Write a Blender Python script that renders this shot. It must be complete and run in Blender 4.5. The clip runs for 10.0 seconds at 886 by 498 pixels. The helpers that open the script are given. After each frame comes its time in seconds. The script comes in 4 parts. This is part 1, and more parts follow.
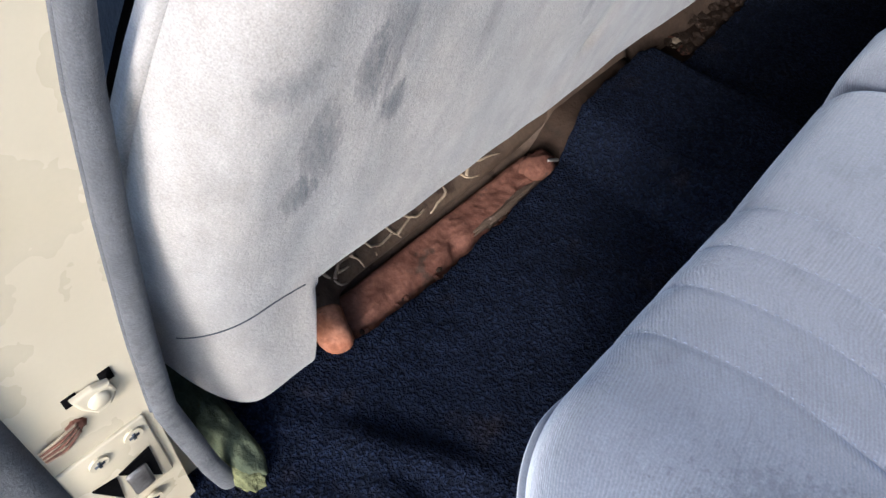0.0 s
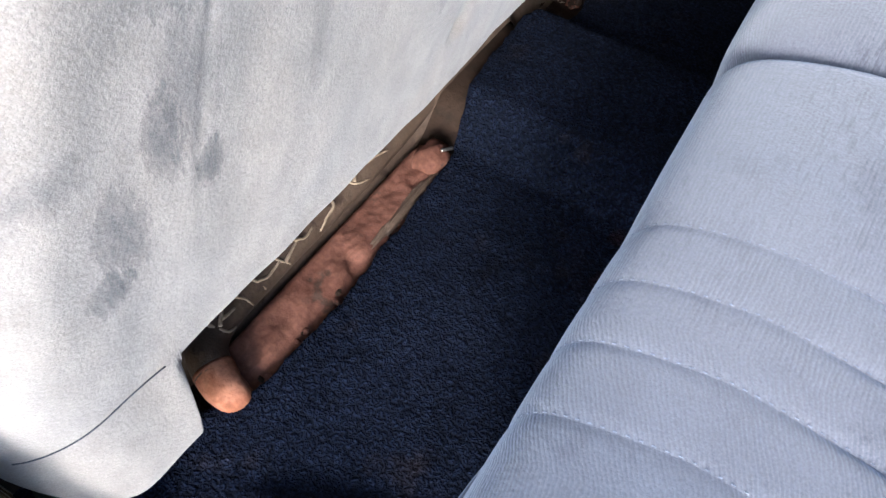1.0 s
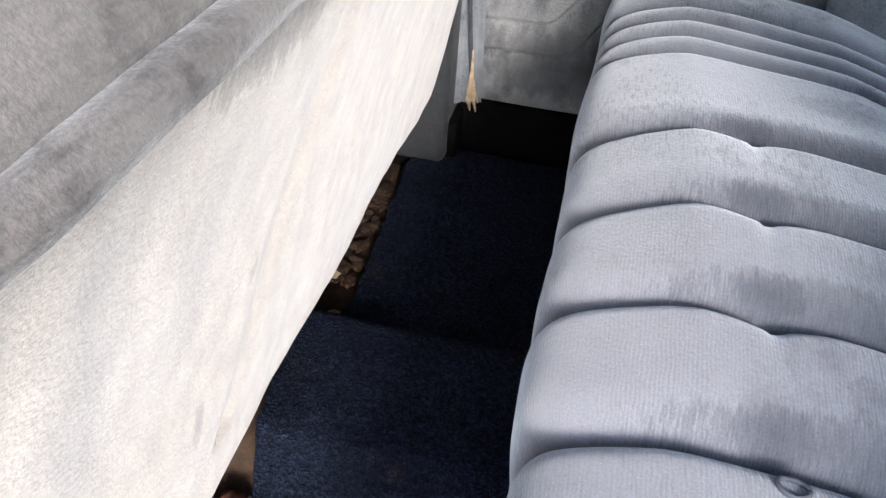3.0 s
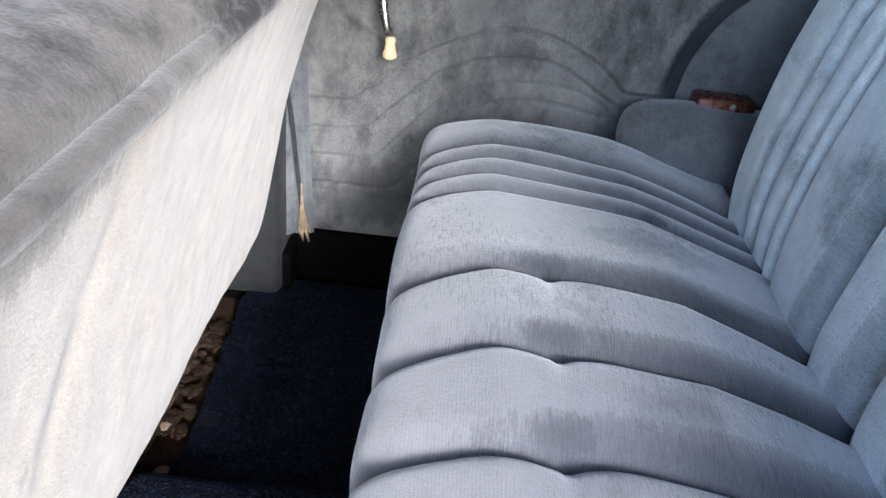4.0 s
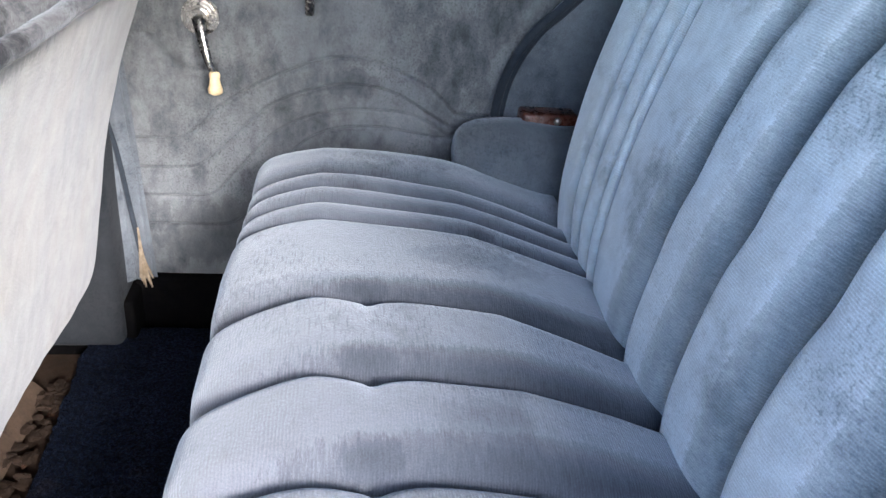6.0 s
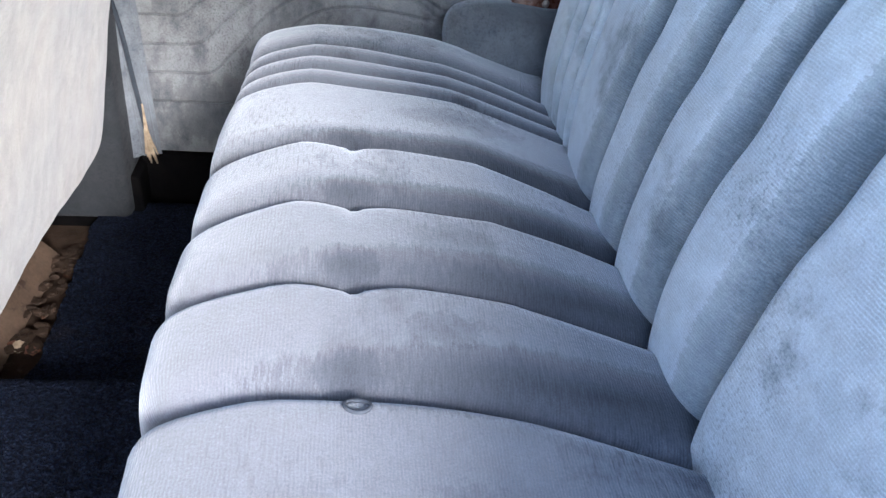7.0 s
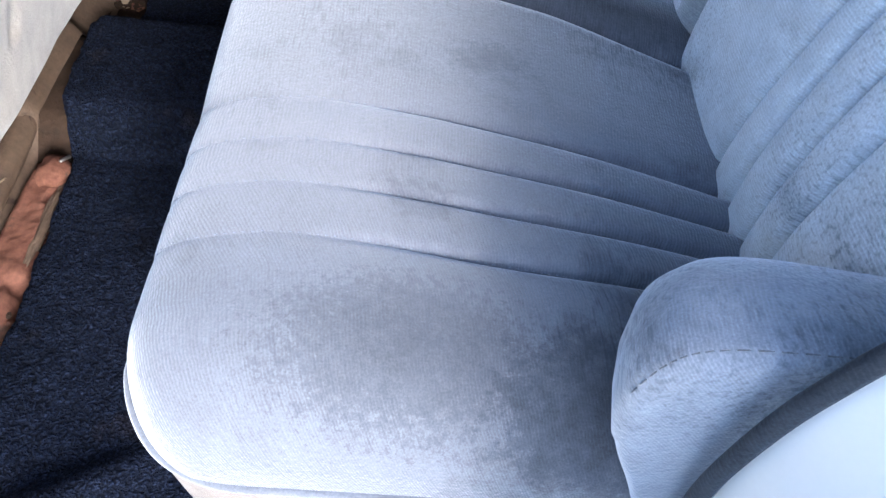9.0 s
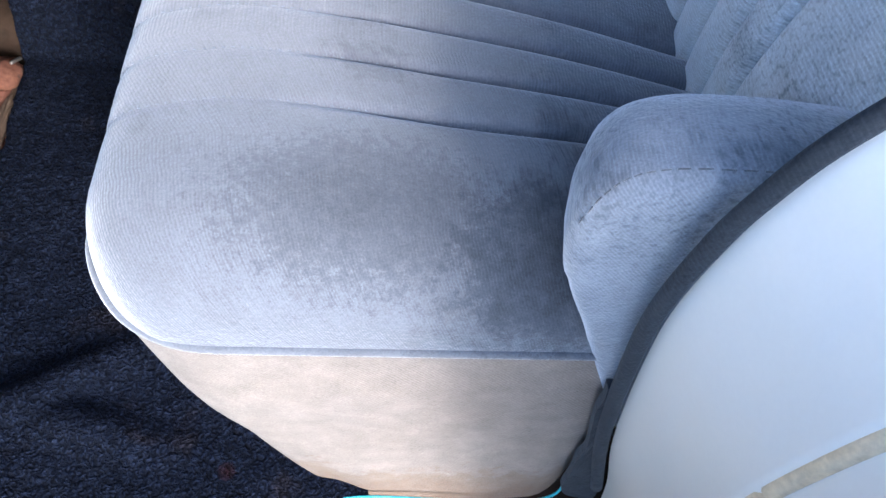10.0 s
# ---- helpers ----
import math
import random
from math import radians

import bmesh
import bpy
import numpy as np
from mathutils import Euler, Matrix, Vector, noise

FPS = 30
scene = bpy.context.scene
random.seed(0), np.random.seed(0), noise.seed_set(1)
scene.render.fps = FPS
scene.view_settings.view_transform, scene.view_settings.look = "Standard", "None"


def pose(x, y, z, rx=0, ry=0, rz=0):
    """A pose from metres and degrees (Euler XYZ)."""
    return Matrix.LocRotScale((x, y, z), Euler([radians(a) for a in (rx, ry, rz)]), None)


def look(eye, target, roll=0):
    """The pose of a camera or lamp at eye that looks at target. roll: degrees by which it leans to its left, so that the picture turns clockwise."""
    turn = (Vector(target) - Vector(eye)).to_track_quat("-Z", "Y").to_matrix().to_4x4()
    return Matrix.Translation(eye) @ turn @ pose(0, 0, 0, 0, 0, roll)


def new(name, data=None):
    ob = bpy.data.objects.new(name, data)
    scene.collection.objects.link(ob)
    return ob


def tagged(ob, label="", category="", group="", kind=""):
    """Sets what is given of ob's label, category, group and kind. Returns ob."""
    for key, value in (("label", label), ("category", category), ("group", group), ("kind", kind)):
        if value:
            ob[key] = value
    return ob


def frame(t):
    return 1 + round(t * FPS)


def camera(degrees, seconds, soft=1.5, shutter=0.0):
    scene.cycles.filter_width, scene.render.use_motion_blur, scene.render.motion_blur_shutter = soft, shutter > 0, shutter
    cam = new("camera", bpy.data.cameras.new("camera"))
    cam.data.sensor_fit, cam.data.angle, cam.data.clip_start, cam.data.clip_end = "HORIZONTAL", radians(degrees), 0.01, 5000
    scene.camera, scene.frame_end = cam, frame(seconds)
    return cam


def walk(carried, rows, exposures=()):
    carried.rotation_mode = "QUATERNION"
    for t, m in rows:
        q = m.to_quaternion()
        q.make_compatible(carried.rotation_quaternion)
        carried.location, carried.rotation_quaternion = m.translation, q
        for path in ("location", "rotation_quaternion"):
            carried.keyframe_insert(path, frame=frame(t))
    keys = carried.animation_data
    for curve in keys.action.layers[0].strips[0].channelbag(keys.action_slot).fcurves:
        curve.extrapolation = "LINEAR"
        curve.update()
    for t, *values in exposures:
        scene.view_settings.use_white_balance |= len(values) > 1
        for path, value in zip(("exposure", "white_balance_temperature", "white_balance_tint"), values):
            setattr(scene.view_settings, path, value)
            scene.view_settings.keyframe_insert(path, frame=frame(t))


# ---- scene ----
cam = camera(62.1, 10.0)
PATH = [
    (0, (0.089, -0.097, 0.707), (-0.697, 0.878, -0.852), 5.3),
    (0.5, (0.071, -0.046, 0.677), (-0.578, 0.9, -0.961), 4.5),
    (1, (0.064, 0.006, 0.685), (-0.529, 1.012, -0.938), 3.2),
    (1.5, (0.049, 0.076, 0.703), (-0.483, 1.2, -0.864), 2.1),
    (1.8, (0.037, 0.111, 0.709), (-0.436, 1.316, -0.815), 2.4),
    (2, (0.039, 0.128, 0.714), (-0.42, 1.375, -0.781), 2.1),
    (2.2, (0.038, 0.143, 0.721), (-0.404, 1.432, -0.743), 1.6),
    (3.3, (0.01, 0.167, 0.766), (-0.209, 1.746, -0.442), 5.3),
    (3.5, (0.018, 0.172, 0.776), (-0.15, 1.794, -0.382), 5.5),
    (4, (0.058, 0.187, 0.8), (0.08, 1.895, -0.24), 6.7),
    (4.5, (0.101, 0.202, 0.809), (0.309, 1.963, -0.115), 7.3),
    (5, (0.118, 0.199, 0.818), (0.389, 1.982, -0.048), 6.6),
    (5.2, (0.116, 0.199, 0.815), (0.403, 1.982, -0.046), 6.5),
    (6.3, (0.143, 0.159, 0.799), (0.444, 1.871, -0.191), 6.1),
    (6.5, (0.148, 0.138, 0.784), (0.45, 1.838, -0.225), 6.6),
    (7, (0.155, 0.08, 0.775), (0.442, 1.71, -0.348), 7.0),
    (7.5, (0.164, 0.004, 0.77), (0.423, 1.563, -0.456), 7.6),
    (8, (0.17, -0.056, 0.76), (0.388, 1.424, -0.566), 8.3),
    (8.5, (0.176, -0.096, 0.757), (0.346, 1.29, -0.675), 8.8),
    (9, (0.179, -0.135, 0.744), (0.309, 1.121, -0.807), 9.3),
    (9.5, (0.187, -0.161, 0.73), (0.31, 0.946, -0.931), 9.6),
    (10, (0.195, -0.167, 0.727), (0.39, 0.909, -0.947), 10.4),
]
walk(cam, [(t, look(eye, target, roll)) for t, eye, target, roll in PATH], exposures=[(0.0, 2.45, 5250, 10), (1.0, 2.95, 5250, 10), (2.0, 3.25, 5550, 10), (3.5, 3.35, 5700, 10), (4.0, 3.4, 5500, 10), (5.0, 3.55, 5350, 10), (6.5, 3.55, 5350, 10), (7.5, 3.5, 5350, 10), (9.0, 3.25, 5350, 10), (10.0, 3.0, 5350, 10)])

# ---- world and light ----
world = bpy.data.worlds.new("sky")
scene.world = world
world.use_nodes = True
wn = world.node_tree.nodes
sky = wn.new("ShaderNodeTexSky")
sky.sky_type = "NISHITA"
sky.sun_disc = False
sky.dust_density = 2.0
SUN_ELEV, SUN_AZ = 25.0, 157.0
sky.sun_elevation, sky.sun_rotation = radians(SUN_ELEV), radians(SUN_AZ)
world.node_tree.links.new(sky.outputs[0], wn["Background"].inputs[0])
wn["Background"].inputs[1].default_value = 0.100
sun = new("sun", bpy.data.lights.new("sun", "SUN"))
sun.data.energy, sun.data.angle, sun.data.color = 0.82, radians(13), (1.0, 0.84, 0.69)
# azimuth is clockwise from +y, seen from above
sun_dir = Vector((math.sin(radians(SUN_AZ)) * math.cos(radians(SUN_ELEV)), math.cos(radians(SUN_AZ)) * math.cos(radians(SUN_ELEV)), math.sin(radians(SUN_ELEV))))
sun.matrix_world = look(sun_dir * 30, (0, 0, 0))


# ---- materials ----
def shader(name, rough=0.8, metal=0.0, spec=0.5):
    m = bpy.data.materials.new(name)
    m.use_nodes = True
    b = m.node_tree.nodes["Principled BSDF"]
    b.inputs["Roughness"].default_value = rough
    b.inputs["Metallic"].default_value = metal
    b.inputs["Specular IOR Level"].default_value = spec
    return m, m.node_tree.nodes, m.node_tree.links, b


def noise_at(n, l, scale, detail=4.0, stretch=(1, 1, 1), rough=0.6):
    tc = n.new("ShaderNodeTexCoord")
    mp = n.new("ShaderNodeMapping")
    mp.inputs["Scale"].default_value = stretch
    t = n.new("ShaderNodeTexNoise")
    t.inputs["Scale"].default_value, t.inputs["Detail"].default_value, t.inputs["Roughness"].default_value = scale, detail, rough
    l.new(tc.outputs["Object"], mp.inputs[0])
    l.new(mp.outputs[0], t.inputs["Vector"])
    return t.outputs["Fac"]


def ramp(n, l, fac, stops):
    r = n.new("ShaderNodeValToRGB")
    while len(r.color_ramp.elements) < len(stops):
        r.color_ramp.elements.new(0.5)
    for e, (p, c) in zip(r.color_ramp.elements, stops):
        e.position = p
        e.color = (*c, 1) if len(c) == 3 else c
    l.new(fac, r.inputs[0])
    return r.outputs[0]


def mix(n, l, fac, a, b, how="MIX"):
    x = n.new("ShaderNodeMix")
    x.data_type, x.blend_type = "RGBA", how
    for socket, v in ((x.inputs[0], fac), (x.inputs[6], a), (x.inputs[7], b)):
        if isinstance(v, (int, float)):
            socket.default_value = v
        elif isinstance(v, tuple):
            socket.default_value = (*v, 1)
        else:
            l.new(v, socket)
    return x.outputs[2]


def bumped(n, l, b, height, strength, dist, before=None):
    k = n.new("ShaderNodeBump")
    k.inputs["Strength"].default_value, k.inputs["Distance"].default_value = strength, dist
    l.new(height, k.inputs["Height"])
    if before:
        l.new(before, k.inputs["Normal"])
    l.new(k.outputs[0], b.inputs["Normal"])
    return k.outputs[0]


def grey(v):
    return (v, v, v)


def spot_mask(n, l, place, size, power, stretch=(1, 1, 1), grain=36, broken=1.15):
    """A spot with a broken outline, used for soil, painted shade and painted light: 1 at its middle, 0 past its size.
    """
    tc = n.new("ShaderNodeTexCoord")
    off = n.new("ShaderNodeVectorMath")
    off.operation = "SUBTRACT"
    off.inputs[1].default_value = place
    l.new(tc.outputs["Object"], off.inputs[0])
    div = n.new("ShaderNodeVectorMath")
    div.operation = "DIVIDE"
    div.inputs[1].default_value = size
    l.new(off.outputs[0], div.inputs[0])
    far = n.new("ShaderNodeVectorMath")
    far.operation = "LENGTH"
    l.new(div.outputs[0], far.inputs[0])
    add = n.new("ShaderNodeMath")
    add.operation = "MULTIPLY_ADD"
    add.inputs[1].default_value = broken
    l.new(noise_at(n, l, grain, 9, stretch, 0.8), add.inputs[0])
    l.new(far.outputs["Value"], add.inputs[2])
    return ramp(n, l, add.outputs[0], [(0.35, grey(power)), (0.7, grey(power * 0.62)), (1.05, grey(power * 0.27)), (1.35, grey(power * 0.09)), (1.75, grey(0))])


def velour(name, base, worn, soil_shade, soil_at=(0.56, 0.72), stretch=(1, 1, 1), rib=390.0, sheen=0.25, laid=False, fleck=0.55, stains_and_shade=(), weave=(70, 420, 1), lightened=(), pale=(0.5, 0.5, 0.5), knit=(0.80, 1.07), fuzz=0.5):
    """Ribbed upholstery cloth: nap patches, soiling, painted shade and sunlight, flecks and fine ribs. laid: ribs
    follow the cloth's own length.
    """
    m, n, l, b = shader(name, 0.95, 0, 0.1)
    tc = n.new("ShaderNodeTexCoord")
    out = tc.outputs["UV"] if laid else tc.outputs["Object"]
    nap = ramp(n, l, noise_at(n, l, 6, 6, stretch), [(0.35, grey(0)), (0.65, grey(1))])
    col = mix(n, l, nap, base, worn)
    fine = ramp(n, l, noise_at(n, l, 45, 5, stretch), [(0.35, grey(0.82)), (0.7, grey(1.06))])
    col = mix(n, l, 1.0, col, fine, "MULTIPLY")
    dirt = ramp(n, l, noise_at(n, l, 11, 8, stretch, 0.7), [(soil_at[0], grey(0)), (soil_at[1], grey(1))])
    col = mix(n, l, dirt, col, soil_shade)
    # flecks: worn pile, drawn out along the ribs, in patches
    mp = n.new("ShaderNodeMapping")
    mp.inputs["Scale"].default_value = weave if laid else (300, 70, 300)
    l.new(out, mp.inputs[0])
    fl = n.new("ShaderNodeTexNoise")
    fl.inputs["Scale"].default_value, fl.inputs["Detail"].default_value = 1.0, 4.0
    l.new(mp.outputs[0], fl.inputs["Vector"])
    patch = ramp(n, l, noise_at(n, l, 5.5, 5), [(0.42, grey(0.12)), (0.62, grey(1))])
    marks = ramp(n, l, fl.outputs["Fac"], [(0.50, grey(0)), (0.66, grey(fleck))])
    both = mix(n, l, 1.0, patch, marks, "MULTIPLY")
    col = mix(n, l, both, col, soil_shade)
    matt = grey(sheen * 0.22)
    pile = mix(n, l, both, mix(n, l, dirt, grey(sheen), matt), matt)
    # paler spots: sunlight painted into the cloth colour
    for spot in lightened:
        col = mix(n, l, spot_mask(n, l, *spot[:3], stretch, *spot[3:]), col, pale)
    # soil, and shade painted along the seams, share one dark colour
    for spot in stains_and_shade:
        mark = spot_mask(n, l, *spot[:3], spot[5] if len(spot) > 5 else stretch, *spot[3:5])
        col, pile = mix(n, l, mark, col, soil_shade), mix(n, l, mark, pile, matt)
    grain = ramp(n, l, noise_at(n, l, 800, 2), [(0.3, grey(0.80)), (0.7, grey(1.12))])
    col = mix(n, l, 1.0, col, grain, "MULTIPLY")
    dot = n.new("ShaderNodeVectorMath")
    dot.operation = "DOT_PRODUCT"
    dot.inputs[1].default_value = (0, 1, 0) if laid else (1, 0.06, 1)
    l.new(out, dot.inputs[0])
    wob = n.new("ShaderNodeMath")
    wob.operation = "MULTIPLY_ADD"
    wob.inputs[1].default_value = 0.004
    l.new(noise_at(n, l, 60, 2), wob.inputs[0])
    l.new(dot.outputs["Value"], wob.inputs[2])
    mul = n.new("ShaderNodeMath")
    mul.operation = "MULTIPLY"
    mul.inputs[1].default_value = rib * 2 * math.pi
    l.new(wob.outputs[0], mul.inputs[0])
    sn = n.new("ShaderNodeMath")
    sn.operation = "SINE"
    l.new(mul.outputs[0], sn.inputs[0])
    ribs = ramp(n, l, sn.outputs[0], [(0.0, grey(knit[0])), (0.8, grey(knit[1]))])
    # the ribs show where the pile is worn and fade where it stands
    shown = ramp(n, l, noise_at(n, l, 13, 6, (1, 1, 1), 0.7), [(0.38, grey(0.15)), (0.66, grey(1))])
    l.new(mix(n, l, shown, col, mix(n, l, 1.0, col, ribs, "MULTIPLY")), b.inputs["Base Color"])
    k = bumped(n, l, b, sn.outputs[0], 0.16 if laid else 0.04, 0.0006)
    k = bumped(n, l, b, noise_at(n, l, 330, 3), 0.5, 0.0014, k)
    bumped(n, l, b, noise_at(n, l, 26, 5), 0.2, 0.003, k)
    l.new(pile, b.inputs["Sheen Weight"])
    b.inputs["Sheen Roughness"].default_value = fuzz
    b.inputs["Sheen Tint"].default_value = (0.86, 0.92, 1.0, 1)
    return m


def mottled(name, a, c, scale=20, rough=0.7, metal=0.0, bump=0.3, dist=0.002, fine=200, spec=0.4, spots=None, stretch=(1, 1, 1), speck=(0.8, 1.12), patchy=1.0):
    m, n, l, b = shader(name, rough, metal, spec)
    col = mix(n, l, ramp(n, l, noise_at(n, l, scale, 6, stretch), [(0.35, grey(0)), (0.65, grey(1))]), a, c)
    col = mix(n, l, 1.0, col, ramp(n, l, noise_at(n, l, fine, 3, stretch), [(0.3, grey(speck[0])), (0.7, grey(speck[1]))]), "MULTIPLY")
    if spots:
        col = mix(n, l, ramp(n, l, noise_at(n, l, spots[1], 8), [(spots[2], grey(0)), (spots[2] + 0.06, grey(1))]), col, spots[0])
    l.new(col, b.inputs["Base Color"])
    rr = ramp(n, l, noise_at(n, l, scale * 2, 4), [(0.3, grey(max(rough - 0.12 * patchy, 0.03))), (0.7, grey(min(rough + 0.1 * patchy, 1)))])
    l.new(rr, b.inputs["Roughness"])
    k = bumped(n, l, b, noise_at(n, l, fine, 4), bump, dist)
    bumped(n, l, b, noise_at(n, l, scale, 4), bump * 0.6, dist * 3, k)
    return m


def carpet_material():
    m, n, l, b = shader("navy_carpet", 1.0, 0, 0.05)
    col = mix(n, l, ramp(n, l, noise_at(n, l, 9, 6), [(0.35, grey(0)), (0.7, grey(1))]), (0.0066, 0.0098, 0.0212), (0.0118, 0.0162, 0.033))
    col = mix(n, l, ramp(n, l, noise_at(n, l, 14, 7), [(0.6, grey(0)), (0.75, grey(0.6))]), col, (0.030, 0.024, 0.026))
    tc = n.new("ShaderNodeTexCoord")
    v = n.new("ShaderNodeTexVoronoi")
    v.inputs["Scale"].default_value = 250
    # loops lean and wander
    warp = n.new("ShaderNodeTexNoise")
    warp.inputs["Scale"].default_value, warp.inputs["Detail"].default_value = 130, 2
    l.new(tc.outputs["Object"], warp.inputs["Vector"])
    bend = n.new("ShaderNodeVectorMath")
    bend.operation = "MULTIPLY_ADD"
    bend.inputs[1].default_value = (0.012, 0.012, 0.012)
    l.new(warp.outputs["Color"], bend.inputs[0])
    l.new(tc.outputs["Object"], bend.inputs[2])
    l.new(bend.outputs[0], v.inputs["Vector"])
    for place, size, tint in (((-0.020, 0.537, 0.03), (0.030, 0.030, 0.2), (0.032, 0.011, 0.010)), ((-0.014, 0.474, 0.03), (0.024, 0.036, 0.2), (0.032, 0.011, 0.010)), ((-0.12, 0.415, 0.03), (0.026, 0.07, 0.2), (0.004, 0.004, 0.006)), ((0.07, 0.03, 0.03), (0.02, 0.02, 0.2), (0.032, 0.011, 0.010))):
        col = mix(n, l, spot_mask(n, l, place, size, 0.9), col, tint)
    col = mix(n, l, 1.0, col, ramp(n, l, v.outputs["Distance"], [(0.1, grey(1.8)), (0.6, grey(0.5))]), "MULTIPLY")
    col = mix(n, l, 1.0, col, ramp(n, l, noise_at(n, l, 120, 3), [(0.3, grey(0.75)), (0.7, grey(1.3))]), "MULTIPLY")
    l.new(col, b.inputs["Base Color"])
    inv = n.new("ShaderNodeMath")
    inv.operation = "SUBTRACT"
    inv.inputs[0].default_value = 1
    l.new(v.outputs["Distance"], inv.inputs[1])
    k = bumped(n, l, b, inv.outputs[0], 1.0, 0.006)
    bumped(n, l, b, noise_at(n, l, 120, 5), 0.8, 0.007, k)
    b.inputs["Sheen Weight"].default_value = 0.015
    b.inputs["Sheen Tint"].default_value = (0.62, 0.75, 1.0, 1)
    return m


# Beyond each tuft seam: real soil, with the groove's shade painted in as well.
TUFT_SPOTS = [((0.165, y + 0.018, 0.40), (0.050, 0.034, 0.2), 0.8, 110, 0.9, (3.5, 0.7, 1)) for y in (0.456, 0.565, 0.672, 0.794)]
# Seam bands paint shade over soil; spots by the near armrest hold its shade.
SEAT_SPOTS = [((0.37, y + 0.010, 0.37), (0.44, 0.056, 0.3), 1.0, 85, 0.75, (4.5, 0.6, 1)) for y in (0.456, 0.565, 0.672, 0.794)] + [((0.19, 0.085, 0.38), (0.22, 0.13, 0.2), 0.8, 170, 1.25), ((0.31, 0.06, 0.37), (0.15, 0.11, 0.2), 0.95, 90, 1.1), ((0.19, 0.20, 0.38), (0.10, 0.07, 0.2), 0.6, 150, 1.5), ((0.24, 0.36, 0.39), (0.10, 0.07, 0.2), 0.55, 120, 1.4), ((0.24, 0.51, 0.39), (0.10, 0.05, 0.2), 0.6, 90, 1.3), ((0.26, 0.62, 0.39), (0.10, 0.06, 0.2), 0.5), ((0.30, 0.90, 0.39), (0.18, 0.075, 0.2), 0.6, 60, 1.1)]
SMUDGES = [((-0.15, y, z), (0.3, sy * 1.3, sz * 1.25), min(1.0, p * 1.2), 75, 1.15, (2, 2.4, 0.55)) for y, z, sy, sz, p in ((0.158, 0.46, 0.035, 0.10, 0.6), (0.165, 0.394, 0.018, 0.036, 1.0), (0.106, 0.39, 0.030, 0.08, 0.75), (0.139, 0.437, 0.022, 0.06, 0.7), (0.09, 0.352, 0.030, 0.034, 0.8), (0.08, 0.457, 0.04, 0.03, 0.5), (0.255, 0.42, 0.02, 0.08, 0.4), (0.406, 0.36, 0.012, 0.05, 0.5), (0.43, 0.64, 0.16, 0.05, 0.8), (0.70, 0.65, 0.26, 0.04, 0.75), (0.16, 0.53, 0.06, 0.05, 0.5))]
# Shade on the channels' near sides, painted into the backrest colour beside each seam.
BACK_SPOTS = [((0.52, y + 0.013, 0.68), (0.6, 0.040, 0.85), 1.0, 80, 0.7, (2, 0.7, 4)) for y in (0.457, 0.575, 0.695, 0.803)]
# The wide low spot paints shade at the door's foot; others are soil.
DOOR_SPOTS = [((0.16, 1.33, 0.47), (0.10, 0.2, 0.06), 0.8), ((0.0, 1.33, 0.20), (0.42, 0.2, 0.15), 0.95), ((0.23, 1.33, 0.63), (0.05, 0.2, 0.05), 0.5), ((-0.11, 1.33, 0.49), (0.05, 0.2, 0.03), 0.6)]
# The pale spots paint sunlight on the cushion's front and the near pleats.
REAR = velour("blue_grey_velour", (0.095, 0.110, 0.139), (0.128, 0.145, 0.176), (0.036, 0.042, 0.055), (0.55, 0.80), sheen=0.85, fuzz=0.52, laid=True, stains_and_shade=TUFT_SPOTS + SEAT_SPOTS, fleck=0.52, knit=(0.84, 1.05), pale=(0.205, 0.205, 0.222), lightened=[((0.07, 0.52, 0.40), (0.35, 0.80, 0.4), 0.5, 24, 0.4), ((0.12, 0.24, 0.39), (0.26, 0.12, 0.4), 0.6, 40, 0.45)])
# Sky light on the backrest is put into this paler, bluer colour.
BACKREST = velour("skylit_blue_velour", (0.56, 0.635, 0.70), (0.66, 0.72, 0.77), (0.12, 0.15, 0.18), (0.54, 0.78), sheen=1.0, fuzz=0.52, laid=True, fleck=0.6, weave=(260, 320, 1), stains_and_shade=BACK_SPOTS)
FRONT = velour("faded_grey_velour", (0.300, 0.286, 0.268), (0.345, 0.316, 0.280), (0.06, 0.07, 0.085), (0.64, 0.86), (1, 1, 0.55), knit=(0.97, 1.01), sheen=0.25, stains_and_shade=SMUDGES, fleck=0.12)
ARMCLOTH = velour("blue_grey_arm_velour", (0.18, 0.21, 0.26), (0.24, 0.27, 0.32), (0.08, 0.095, 0.12), (0.55, 0.78), sheen=0.9)
# Soiled cloth; the shade on top of the roll is put into it too.
ROLL_CLOTH = velour("soiled_shaded_velour", (0.070, 0.067, 0.065), (0.110, 0.105, 0.102), (0.025, 0.025, 0.027), (0.48, 0.66), sheen=0.25, knit=(0.95, 1.02))
PANEL = velour("door_grey_cloth", (0.145, 0.155, 0.168), (0.21, 0.218, 0.226), (0.045, 0.050, 0.058), (0.47, 0.68), (1, 1, 0.6), sheen=0.2, stains_and_shade=DOOR_SPOTS)
QUARTER = velour("side_blue_cloth", (0.10, 0.115, 0.135), (0.15, 0.165, 0.185), (0.05, 0.057, 0.07), sheen=0.5)
SKIRT = velour("cream_lining_cloth", (0.215, 0.193, 0.176), (0.238, 0.218, 0.203), (0.17, 0.115, 0.075), (0.76, 0.95), rib=300, sheen=0.1, fleck=0.06, stains_and_shade=[((0.2, 0.0, 0.0), (0.8, 0.4, 0.20), 1.0)])
# Shade low by the far pillar is put into this darker cloth colour.
PILLAR_CLOTH = velour("shaded_pillar_cloth", (0.022, 0.025, 0.029), (0.036, 0.039, 0.044), (0.012, 0.014, 0.018), sheen=0.04)
LACE = velour("grey_windlace_cloth", (0.088, 0.090, 0.094), (0.122, 0.122, 0.124), (0.052, 0.052, 0.054), rib=500, sheen=0.15)
